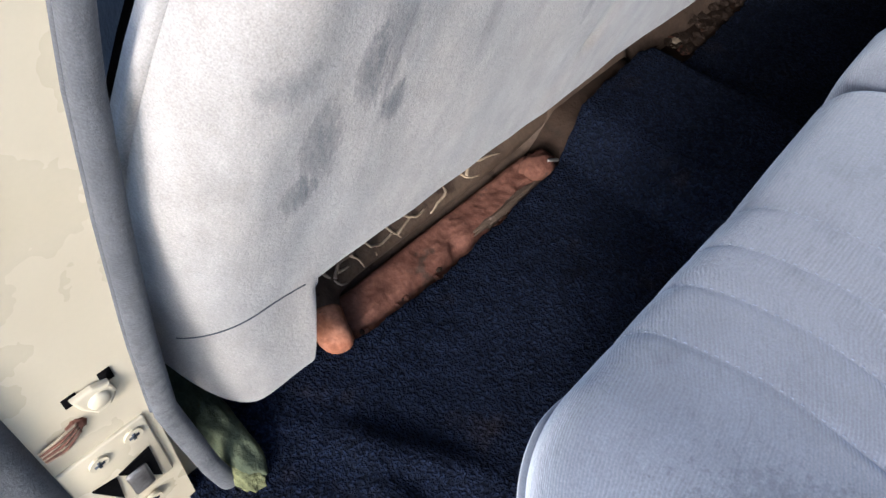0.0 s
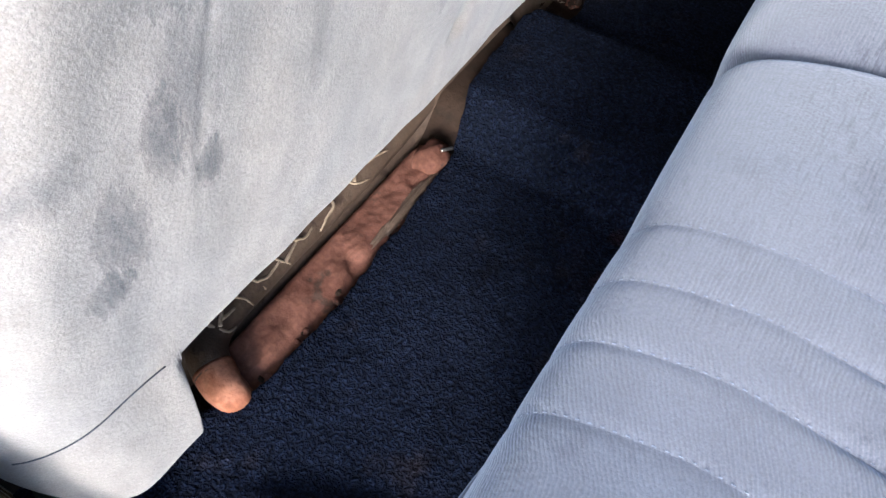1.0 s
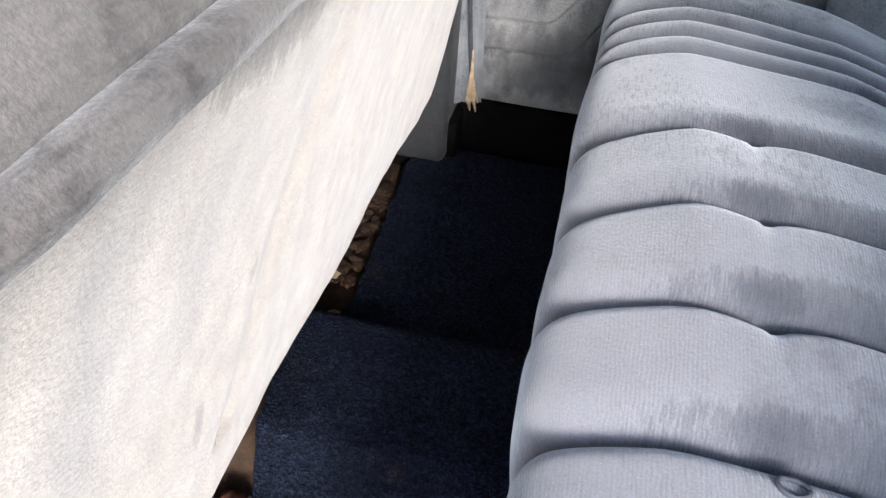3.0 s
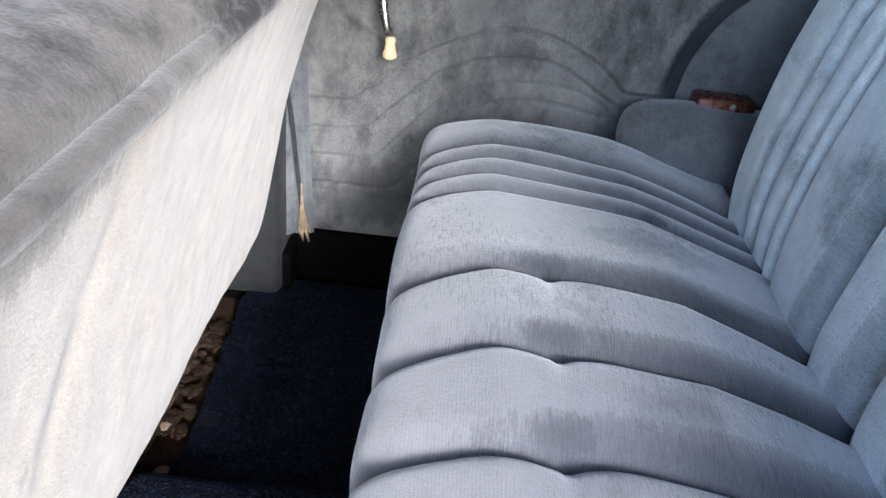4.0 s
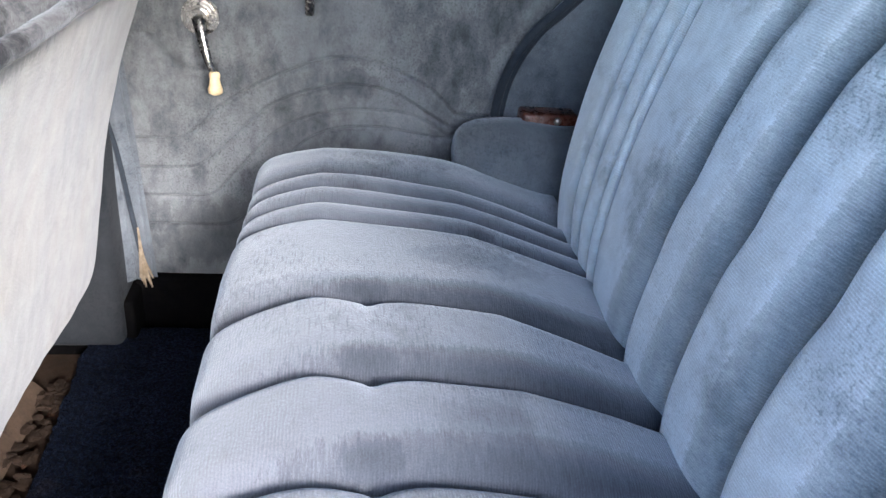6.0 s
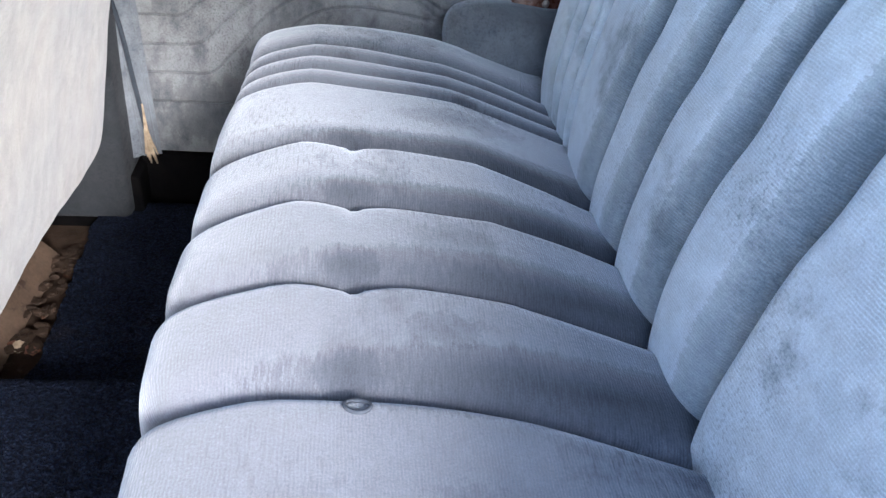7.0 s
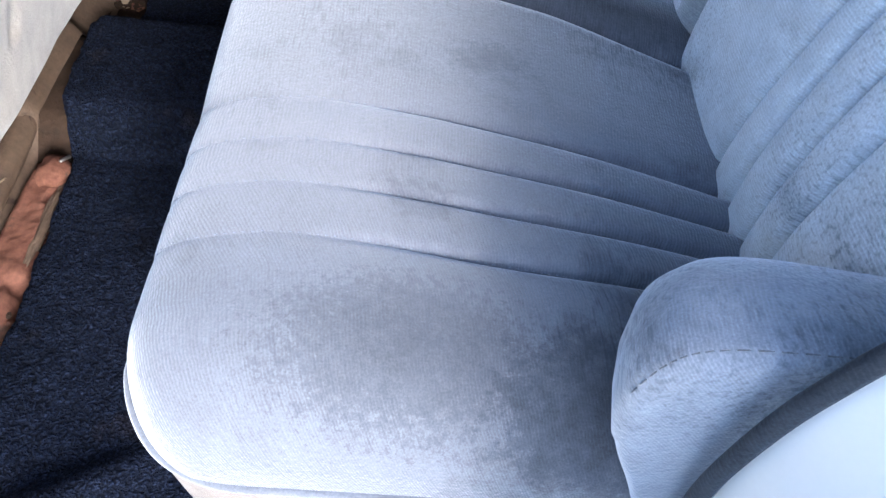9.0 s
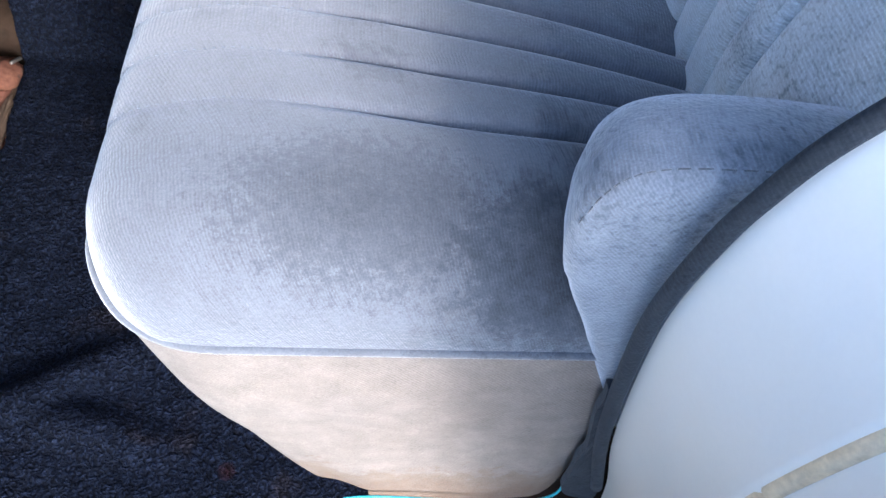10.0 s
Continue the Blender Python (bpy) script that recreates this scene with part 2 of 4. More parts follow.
LACE_DARK = velour("dark_blue_windlace_cloth", (0.024, 0.030, 0.040), (0.040, 0.048, 0.060), (0.016, 0.019, 0.025), rib=300, sheen=0.12)
CARPET = carpet_material()
HEADLINER = mottled("pale_grey_headliner", (0.24, 0.235, 0.225), (0.29, 0.285, 0.275), 12, 0.95)
SEAM = mottled("dark_thread", (0.045, 0.052, 0.065), (0.07, 0.08, 0.097), 60, 0.9, spec=0.1)
RUST = mottled("orange_rust", (0.105, 0.044, 0.029), (0.150, 0.070, 0.047), 18, 0.9, 0, 0.45, 0.002, 170, 0.15, ((0.060, 0.036, 0.026), 22, 0.62), speck=(0.75, 1.18))
RUST_BRIGHT = mottled("bright_orange_rust", (0.24, 0.095, 0.05), (0.34, 0.16, 0.10), 40, 0.85, 0, 0.4, 0.002, 170, 0.15, speck=(0.7, 1.2))
BROWN = mottled("brown_cracked_paint", (0.072, 0.050, 0.035), (0.105, 0.073, 0.050), 26, 0.7, 0, 0.5, 0.002, 160, 0.25, ((0.040, 0.026, 0.018), 30, 0.6))
RUST_DARK = mottled("dark_brown_rust", (0.020, 0.013, 0.009), (0.042, 0.027, 0.018), 22, 0.85, 0, 0.6, 0.003, 120, 0.15, ((0.075, 0.032, 0.017), 16, 0.63))
FLAKE = mottled("pale_flaking_paint", (0.24, 0.185, 0.125), (0.40, 0.32, 0.22), 80, 0.8)
CREAM = mottled("cream_body_paint", (0.50, 0.438, 0.305), (0.54, 0.48, 0.345), 5, 0.28, 0, 0.02, 0.0006, 300, 0.5, ((0.47, 0.40, 0.28), 26, 0.80), speck=(0.985, 1.01))
WHITE = mottled("ivory_white_body_paint", (0.76, 0.775, 0.755), (0.80, 0.81, 0.79), 4, 0.32, 0, 0.004, 0.0005, 300, 0.5, speck=(0.99, 1.01), patchy=0.15)
STRIP = mottled("cream_rubber", (0.66, 0.56, 0.39), (0.70, 0.61, 0.45), 14, 0.6, 0, 0.04, 0.0005)
CHROME = mottled("worn_chrome", (0.30, 0.285, 0.265), (0.42, 0.405, 0.38), 60, 0.26, 1.0, 0.05, 0.0005, 400)
STEEL = mottled("dull_bare_steel", (0.35, 0.33, 0.3), (0.48, 0.46, 0.43), 70, 0.45, 1.0, 0.2, 0.001)
KNOB = mottled("yellowed_ivory_plastic", (0.78, 0.6, 0.33), (0.84, 0.68, 0.42), 60, 0.35, 0, 0.03, 0.0005)
BLACK = mottled("flat_black", (0.002, 0.002, 0.0025), (0.004, 0.0038, 0.0038), 40, 0.95, spec=0.02)
GREEN = mottled("mossy_green_foam", (0.045, 0.055, 0.035), (0.095, 0.108, 0.065), 40, 0.95, 0, 0.7, 0.003, 180, 0.1)
MOSS = mottled("yellow_green_foam", (0.085, 0.092, 0.045), (0.18, 0.18, 0.085), 50, 0.95, 0, 0.9, 0.004, 160, 0.1)
AMBER = mottled("red_brown_plastic", (0.055, 0.018, 0.012), (0.095, 0.032, 0.02), 60, 0.3)
FRAY = mottled("frayed_cotton", (0.22, 0.17, 0.11), (0.34, 0.27, 0.19), 90, 0.95)
CYAN = mottled("cyan_plastic_string", (0.05, 0.42, 0.52), (0.08, 0.5, 0.6), 90, 0.4)
LINT = mottled("white_lint", (0.7, 0.7, 0.7), (0.8, 0.8, 0.8), 90, 0.9)
GROUND = mottled("grey_gravel_ground", (0.13, 0.125, 0.118), (0.19, 0.18, 0.168), 3, 0.95, 0, 0.5, 0.01, 60)


# ---- builders ----
def mesh_of(name, verts, faces, material, smooth=True):
    me = bpy.data.meshes.new(name)
    me.from_pydata([tuple(v) for v in verts], [], [tuple(f) for f in faces])
    me.materials.append(material)
    if smooth:
        me.polygons.foreach_set("use_smooth", [True] * len(me.polygons))
    me.update()
    return me


def adopt(ob, parent):
    if parent is not None:
        ob.parent = parent
        ob.matrix_parent_inverse = parent.matrix_basis.inverted() if parent.parent is None else parent.matrix_world.inverted()
    return ob


def piece(name, verts, faces, material, parent=None, label="", smooth=True):
    """One mesh, in world metres, under a thing or a part."""
    ob = adopt(new(name, mesh_of(name, verts, faces, material, smooth)), parent)
    return tagged(ob, label) if label else ob


def part(name, bm, material, parent=None, label="", smooth=True):
    me = bpy.data.meshes.new(name)
    bm.to_mesh(me)
    bm.free()
    me.materials.append(material)
    if smooth:
        me.polygons.foreach_set("use_smooth", [True] * len(me.polygons))
    ob = adopt(new(name, me), parent)
    return tagged(ob, label) if label else ob


def thing(name, at, label, category, group="", kind=""):
    ob = new(name)
    ob.empty_display_size = 0.05
    ob.matrix_basis = pose(*at)
    bpy.context.view_layer.update()
    return tagged(ob, label, category, group, kind)


def sheet(p, nu, nv):
    """Quads over the grid of p(u, v), u and v from 0 to 1."""
    verts = [p(i / nu, j / nv) for i in range(nu + 1) for j in range(nv + 1)]
    faces = [(a := i * (nv + 1) + j, a + nv + 1, a + nv + 2, a + 1) for i in range(nu) for j in range(nv)]
    return verts, faces


def curve_at(points, steps):
    """A smooth line (Catmull-Rom) through the points."""
    pts = [Vector(p) for p in points]
    pts = [2 * pts[0] - pts[1]] + pts + [2 * pts[-1] - pts[-2]]
    out = []
    for i in range(1, len(pts) - 2):
        a, b, c, d = pts[i - 1 : i + 3]
        for k in range(steps):
            t = k / steps
            out.append(0.5 * (2 * b + (c - a) * t + (2 * a - 5 * b + 4 * c - d) * t * t + (3 * b - a - 3 * c + d) * t ** 3))
    return out + [pts[-2]]


def tube(points, radius, sides=8, flat=1.0, up=(0, 0, 1), steps=6, radii=None):
    """A closed tube along a smooth line; flat squeezes it along the second axis."""
    line = curve_at(points, steps) if steps > 1 else [Vector(p) for p in points]
    verts, faces = [], []
    for i, p in enumerate(line):
        d = (line[min(i + 1, len(line) - 1)] - line[max(i - 1, 0)]).normalized()
        a = d.cross(Vector(up))
        a = a.normalized() if a.length > 1e-4 else Vector((1, 0, 0))
        b = a.cross(d)
        r = radius if radii is None else radii[0] + (radii[1] - radii[0]) * i / (len(line) - 1)
        for k in range(sides):
            w = 2 * math.pi * k / sides
            verts.append(p + a * r * math.cos(w) + b * r * flat * math.sin(w))
    for i in range(len(line) - 1):
        for k in range(sides):
            q = (k + 1) % sides
            faces.append((i * sides + k, i * sides + q, (i + 1) * sides + q, (i + 1) * sides + k))
    faces.append(tuple(range(sides))[::-1])
    faces.append(tuple((len(line) - 1) * sides + k for k in range(sides)))
    return verts, faces


def block(x0, x1, y0, y1, z0, z1, bevel=0.0, segments=2):
    bm = bmesh.new()
    bmesh.ops.create_cube(bm, size=1, matrix=Matrix.LocRotScale(((x0 + x1) / 2, (y0 + y1) / 2, (z0 + z1) / 2), None, (x1 - x0, y1 - y0, z1 - z0)))
    if bevel:
        bmesh.ops.bevel(bm, geom=bm.edges[:], offset=bevel, segments=segments, affect="EDGES", profile=0.5)
    return bm


def lump(at, size, seed, rough=0.25, freq=3.0, sub=3):
    bm = bmesh.new()
    bmesh.ops.create_icosphere(bm, subdivisions=sub, radius=1)
    for v in bm.verts:
        k = 1 + rough * noise.noise(v.co * freq + Vector((seed * 7.3, seed, 0)))
        v.co = Vector((v.co.x * size[0] * k + at[0], v.co.y * size[1] * k + at[1], v.co.z * size[2] * k + at[2]))
    return bm


def prism(outline, y0, y1, axis="y"):
    """A plate whose outline lies in x and z (axis y), cut straight."""
    n = len(outline)
    verts = [(x, y, z) for y in (y0, y1) for x, z in outline]
    faces = [tuple(range(n)), tuple(range(2 * n - 1, n - 1, -1))] + [(i, i + n, (i + 1) % n + n, (i + 1) % n) for i in range(n)]
    return verts, faces


def interp(x, xs, ys):
    return float(np.interp(x, xs, ys))


# ---- measures of the cabin ----
MID, WIDE = 0.64, 1.285
NEAR_END = 0.022
SEAMS = [NEAR_END, 0.158, 0.202, 0.244, 0.287, 0.456, 0.565, 0.672, 0.794, 0.985, 1.031, 1.078, 1.124, 1.285]
# how far each seam bends towards the near door at the back of the cushion, and on the backrest from its foot to its top
SEAM_BACK = [0.0, 0.0, 0.012, 0.022, 0.030, 0.042, 0.020, 0.002, 0.022, 0.030, 0.030, 0.030, 0.030, 0.0]
BACK_FOOT = [0.022, 0.174, 0.210, 0.250, 0.290, 0.450, 0.563, 0.681, 0.784, 0.922, 0.955, 1.000, 1.040, 1.120]
BACK_HEAD = [0.022, 0.172, 0.206, 0.246, 0.268, 0.458, 0.585, 0.707, 0.822, 0.998, 1.016, 1.085, 1.130, 1.240]
TUFTS = SEAMS[5:9]
FLOOR = 0.02


def groove(y, deep=0.022, pleat=0.010):
    """How far the cloth lies below the full cushion at y: round channels, deep at the seams."""
    for a, b in zip(SEAMS, SEAMS[1:]):
        if a <= y <= b:
            w = b - a
            if w < 0.05:
                return pleat * interp(y, [0.3, 0.9], [0.6, 1.9]) * (1 - math.sqrt(max(0.0, 1 - abs(2 * (y - a) / w - 1) ** 2.4)))
            pleat = pleat * interp(y, [0.3, 0.9], [0.6, 1.9])
            at_a = deep if a in TUFTS else (0.0 if a == NEAR_END else pleat)
            at_b = deep if b in TUFTS else (0.0 if b == WIDE else pleat)
            p, q = max(0.0, 1 - (y - a) / min(0.050, w * 0.5)), max(0.0, 1 - (b - y) / min(0.022, w * 0.3))
            return at_a * (0.35 * p ** 2.2 + 0.65 * (1 - math.sqrt(1 - p ** 3))) + at_b * (0.25 * q ** 2 + 0.75 * (1 - math.sqrt(1 - q ** 2.2)))
    return 0.0


def slit(y, deep):
    """The narrow pinch of the cloth right at a seam."""
    near = min(abs(y - a) for a in SEAMS[1:-1])
    return deep * math.exp(-((near / 0.0035) ** 2))


# ---- floor ----
def tunnel(y):
    """Height of the tunnel over the two flat wells."""
    up, down = min(max((y - 0.545) / 0.065, 0), 1), min(max((0.815 - y) / 0.045, 0), 1)
    return 0.058 * up * up * (3 - 2 * up) * down * down * (3 - 2 * down)


def floor_z(x, y):
    """The carpet, with two folds by the door."""
    z = FLOOR + tunnel(y)
    fold = math.exp(-((y - 0.115 - 0.5 * (x + 0.1)) / 0.020) ** 2) * math.exp(-((x + 0.10) / 0.08) ** 2)
    fold2 = math.exp(-((y - 0.055 + 0.25 * x) / 0.018) ** 2) * math.exp(-((x + 0.06) / 0.07) ** 2)
    return z + 0.014 * fold + 0.013 * fold2 + 0.004 * noise.noise(Vector((x * 9, y * 9, 0))) + 0.0016 * noise.noise(Vector((x * 45, y * 45, 3)))


def carpet_edge(y):
    """x of the carpet's ragged front edge."""
    base = interp(y, [-0.05, 0.06, 0.13, 0.17, 0.30, 0.545, 0.60, 0.76, 0.80, 0.90, 1.20, 1.3], [-0.34, -0.33, -0.26, -0.232, -0.226, -0.243, -0.262, -0.272, -0.252, -0.245, -0.265, -0.27])
    return base + 0.006 * noise.noise(Vector((y * 28, 0, 0))) + 0.003 * noise.noise(Vector((y * 110, 4, 0)))


def carpet_point(u, v):
    y = -0.05 + 1.34 * u
    x0 = carpet_edge(y)
    x = x0 + ((0.20 if y < 0.5 else 0.14) - x0) * v
    return (x, y, floor_z(x, y))


floor = thing("floor", (0, MID, 0), "rusty steel car floor under navy carpet", "floor", kind="structure")
vs, fs = sheet(lambda u, v: (-1.4 + 2.2 * v, -0.06 + 1.42 * u, tunnel(-0.06 + 1.42 * u) * 0.9 - 0.006 + 0.002 * noise.noise(Vector((v * 40, u * 30, 2)))), 90, 60)
piece("floor_pan", vs, fs, RUST_DARK, floor, "dark rusted steel floor pan")
rug = thing("carpet", (-0.1, MID, FLOOR), "worn navy blue cut-pile carpet over the tunnel", "carpet")
vs, fs = sheet(carpet_point, 260, 70)
ob = piece("carpet_sheet", vs, fs, CARPET, rug)
th = ob.modifiers.new("thick", "SOLIDIFY")
th.thickness, th.offset = 0.009, -1

# ---- rear bench: cushion ----
TOP = [(0.034, 0.262), (0.028, 0.285), (0.025, 0.312), (0.025, 0.340), (0.030, 0.362), (0.042, 0.377), (0.065, 0.384), (0.10, 0.386), (0.16, 0.385), (0.24, 0.379), (0.32, 0.370), (0.40, 0.358), (0.475, 0.346)]
TOP_LINE = [Vector((p.x, p.z)) for p in curve_at([(x, 0, z) for x, z in TOP], 8)]
ARC = np.concatenate([[0], np.cumsum([(b - a).length for a, b in zip(TOP_LINE, TOP_LINE[1:])])])
ARC = ARC / ARC[-1]


def end_drop(d, r):
    """0 well inside, 1 at the very end of the bench."""
    t = max(0.0, 1 - d / r)
    return 1 - math.sqrt(max(0.0, 1 - t * t))


def cushion_point(y, s):
    s0 = interp(y, [0.022, 0.10, 0.13, 0.22], [0.128, 0.128, 0.115, 0.0])
    s = s0 + (1 - s0) * s
    x, z = interp(s, ARC, [p.x for p in TOP_LINE]), interp(s, ARC, [p.y for p in TOP_LINE])
    x2, z2 = interp(min(s + 0.01, 1), ARC, [p.x for p in TOP_LINE]), interp(min(s + 0.01, 1), ARC, [p.y for p in TOP_LINE])
    x1, z1 = interp(max(s - 0.01, 0), ARC, [p.x for p in TOP_LINE]), interp(max(s - 0.01, 0), ARC, [p.y for p in TOP_LINE])
    t = Vector((x2 - x1, z2 - z1)).normalized()
    nx, nz = -t.y, t.x
    d = min(y - NEAR_END, WIDE - y)
    rise = min(1.0, max(0.0, (z - 0.28) / 0.08))
    crown = interp(y, [0, 0.28, 0.40, 0.45, 0.56, 0.67, 0.80, 0.97, 1.1, 1.2, 1.285], [0, 0, 0.007, 0.011, 0.030, 0.041, 0.038, 0.026, 0.026, 0.024, 0.018]) * rise * interp(x, [0.02, 0.12, 0.3, 0.45], [0.3, 1, 1, 0.25])
    x -= interp(y, [0.05, 0.11, 0.30, 0.5, 0.9, 1.1], [0, 0.004, 0.003, 0.014, 0.014, 0.006]) * max(0, 1 - abs(x - 0.03) / 0.1)
    g = (groove(y) + slit(y, 0.004)) * min(1.0, s / 0.10)
    if y < 0.36:
        g *= interp(x, [0.12, 0.36], [0.12, 1.6])
    for ty in TUFTS[1:]:
        g += 0.005 * math.exp(-(((x - 0.17) / 0.028) ** 2) - ((y - ty) / 0.022) ** 2)
        g += 0.004 * math.exp(-(((x - 0.17) / 0.006) ** 2) - ((y - ty) / 0.045) ** 2)
    g -= 0.0035 * noise.noise(Vector((x * 8, y * 7, 1.5)))
    x, z = x - nx * g, z + crown - nz * g
    z += (0.316 - z) * (end_drop(d, 0.085) if z > 0.316 else end_drop(d, 0.07))
    x = 0.475 - (0.475 - x) * (1 - 0.066 / 0.475 * end_drop(d, 0.085))
    # the seams bend towards the door at the back and at the front edge, and are drawn in at the tufts
    sweep = interp(y, SEAMS, SEAM_BACK) * max(0.0, (x - 0.19) / 0.25) ** 1.5 + 0.011 * min(1, d / 0.12) * max(0.0, (0.10 - x) / 0.07)
    for ty in TUFTS[1:]:
        sweep += 0.0045 * math.exp(-(((x - 0.166) / 0.022) ** 2) - ((y - ty) / 0.03) ** 2)
    return (x, y - sweep, z)


def strip(name, a, b, point, material, parent, nv, long, step=0.0024):
    nu = max(6, round((b - a) / step))
    vs, fs = sheet(lambda u, v: point(a + (b - a) * u, v), nu, nv)
    ob = piece(name, vs, fs, material, parent)
    uv = ob.data.uv_layers.new(name="cloth")
    for lp, d in zip(ob.data.loops, uv.data):
        d.uv = (a + (b - a) * (lp.vertex_index // (nv + 1)) / nu, long * (lp.vertex_index % (nv + 1)) / nv)
    return ob


bench = thing("rear_bench_seat", (0.2, MID, FLOOR), "blue-grey velour rear bench seat with tufted channels", "car seat")
edge = [cushion_point(y, 0) for y in np.concatenate([np.linspace(NEAR_END, 0.1, 30), np.linspace(0.11, WIDE - 0.1, 70), np.linspace(WIDE - 0.09, WIDE, 30)])]
near_side = [cushion_point(NEAR_END, s) for s in np.linspace(1, 0.02, 40)]
far_side = [cushion_point(WIDE, s) for s in np.linspace(0.02, 1, 40)]
rim = [Vector(p) for p in near_side + edge + far_side]
for _ in range(12):
    rim = rim[:1] + [(a + b * 2 + c) / 4 for a, b, c in zip(rim, rim[1:], rim[2:])] + rim[-1:]


def skirt_point(u, v):
    k = u * (len(rim) - 1)
    i = min(int(k), len(rim) - 2)
    p = rim[i].lerp(rim[i + 1], k - i)
    z = p.z + (FLOOR - 0.022 - p.z) * v
    e = min(p.y - NEAR_END, WIDE - p.y)
    corner = max(0, 1 - e / 0.12) * max(0, 1 - max(0, p.x - 0.04) / 0.16)
    drop = min(1, (0.312 - z) / 0.29)
    t = max(0, drop)
    dx = (0.010 + 0.03 * t) * max(0, 1 - (p.x - 0.03) / 0.1) * t + corner * (0.03 * t + 0.035 * t ** 3)
    dy = (-0.008 * t + corner * 0.026 * t ** 1.5) * max(0, 1 - e / 0.14)
    wob = 0.003 * noise.noise(Vector((p.x * 14, p.y * 14, z * 14))) * min(1, 4 * v)
    # the lining turns in behind the cushion's near rear corner
    tuck = 0.07 * min(1, max(0, (p.x - 0.352) / 0.07)) ** 2 * min(1, 3 * t)
    return (p.x + dx + wob, p.y + (dy + wob + tuck if p.y < MID else -dy - wob), z)


vs, fs = sheet(skirt_point, 220, 24)
cushion = piece("cushion", vs, fs, SKIRT, bench, "cushion with plain cream lining cloth below the piping")
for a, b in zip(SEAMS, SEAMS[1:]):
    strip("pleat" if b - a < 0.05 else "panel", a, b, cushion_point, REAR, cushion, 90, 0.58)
# Dark threads, thicker at the far pleats, paint some of the groove's shade.
for y in SEAMS[1:-1]:
    line = [Vector(cushion_point(y + (0.0008 if y in TUFTS else 0.0004), s)) + Vector((-0.0002, 0, 0.0004)) for s in np.linspace(0.02, 0.97, 70)]
    if y < 0.4:
        # open stitches on the flat pleats by the door
        fine = [Vector(cushion_point(y + 0.0008, s)) + Vector((0, 0, 0.0003)) for s in np.linspace(0.10, 0.95, 241)]
        vs, fs = [], []
        for k in range(0, 238, 3):
            a, b = tube(fine[k : k + 2], 0.0003, 4, steps=1)
            fs += [tuple(i + len(vs) for i in f) for f in b]
            vs += a
    else:
        vs, fs = tube(line, 0.0018 if y > 0.9 else 0.0013, 6, steps=1)
    piece("seam", vs, fs, SEAM if y > 0.4 else ARMCLOTH, cushion, "dark stitched seam")
# welt round the lower edge of the top
vs, fs = tube([p + Vector((-0.001, 0, -0.001)) for p in rim], 0.0034, 8, steps=1)
piece("piping", vs, fs, REAR, cushion, "corded fabric piping")
for ty in TUFTS[:1]:
    at = interp(0.172, [p.x for p in TOP_LINE[16:]], ARC[16:])
    ring = []
    for w in np.linspace(0, 2 * math.pi, 21):
        q = cushion_point(ty - 0.0170 + 0.0068 * math.sin(w), at + 0.0165 * math.cos(w))
        ring.append((q[0], q[1], q[2] + 0.0020))
    vs, fs = tube(ring, 0.0016, 8, steps=1)
    piece("button", vs, fs, SEAM, cushion, "small looped tuft button")

# ---- rear bench: backrest ----
BACK = [(0.456, 0.29), (0.448, 0.33), (0.443, 0.37), (0.445, 0.42), (0.457, 0.485), (0.473, 0.545), (0.503, 0.63), (0.538, 0.72), (0.575, 0.80), (0.605, 0.86), (0.64, 0.90), (0.70, 0.91)]
BACK_LINE = [Vector((p.x, p.z)) for p in curve_at([(x, 0, z) for x, z in BACK], 8)]
BARC = np.concatenate([[0], np.cumsum([(b - a).length for a, b in zip(BACK_LINE, BACK_LINE[1:])])])
BARC = BARC / BARC[-1]


def back_point(y, s):
    xs, zs = [p.x for p in BACK_LINE], [p.y for p in BACK_LINE]
    x, z = interp(s, BARC, xs), interp(s, BARC, zs)
    t = Vector((interp(min(s + 0.01, 1), BARC, xs) - interp(max(s - 0.01, 0), BARC, xs), interp(min(s + 0.01, 1), BARC, zs) - interp(max(s - 0.01, 0), BARC, zs))).normalized()
    nx, nz = -t.y, t.x
    g = groove(y, 0.030, 0.012) + slit(y, 0.006)
    for ty in TUFTS:
        g += 0.012 * math.exp(-(((z - 0.725) / 0.028) ** 2) - ((y - ty) / 0.022) ** 2)
        g += 0.005 * math.exp(-(((z - 0.56) / 0.03) ** 2) - ((y - ty) / 0.024) ** 2)
    g -= 0.004 * noise.noise(Vector((z * 8, y * 7, 9.5)))
    d = min(y - NEAR_END, WIDE - y)
    g += 0.05 * end_drop(d, 0.06)
    x += interp(y, [0.15, 0.45, 0.8, 1.1], [-0.022, -0.018, -0.004, 0.008])
    foot, head = interp(y, SEAMS, BACK_FOOT), interp(y, SEAMS, BACK_HEAD)
    return (x - nx * g, foot + (head - foot) * min(max((z - 0.36) / 0.37, -0.2), 1.3), z - nz * g)


vs, fs = sheet(lambda u, v: (interp(v, BARC, [p.x for p in BACK_LINE]) + 0.062, 0.05 + 1.16 * u, interp(v, BARC, [p.y for p in BACK_LINE]) - 0.02), 8, 30)
backrest = piece("backrest", vs, fs, BLACK, bench, "velour backrest with vertical tufted channels, sky light painted into its blue")
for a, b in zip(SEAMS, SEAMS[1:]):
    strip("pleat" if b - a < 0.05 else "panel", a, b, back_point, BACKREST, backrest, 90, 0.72)

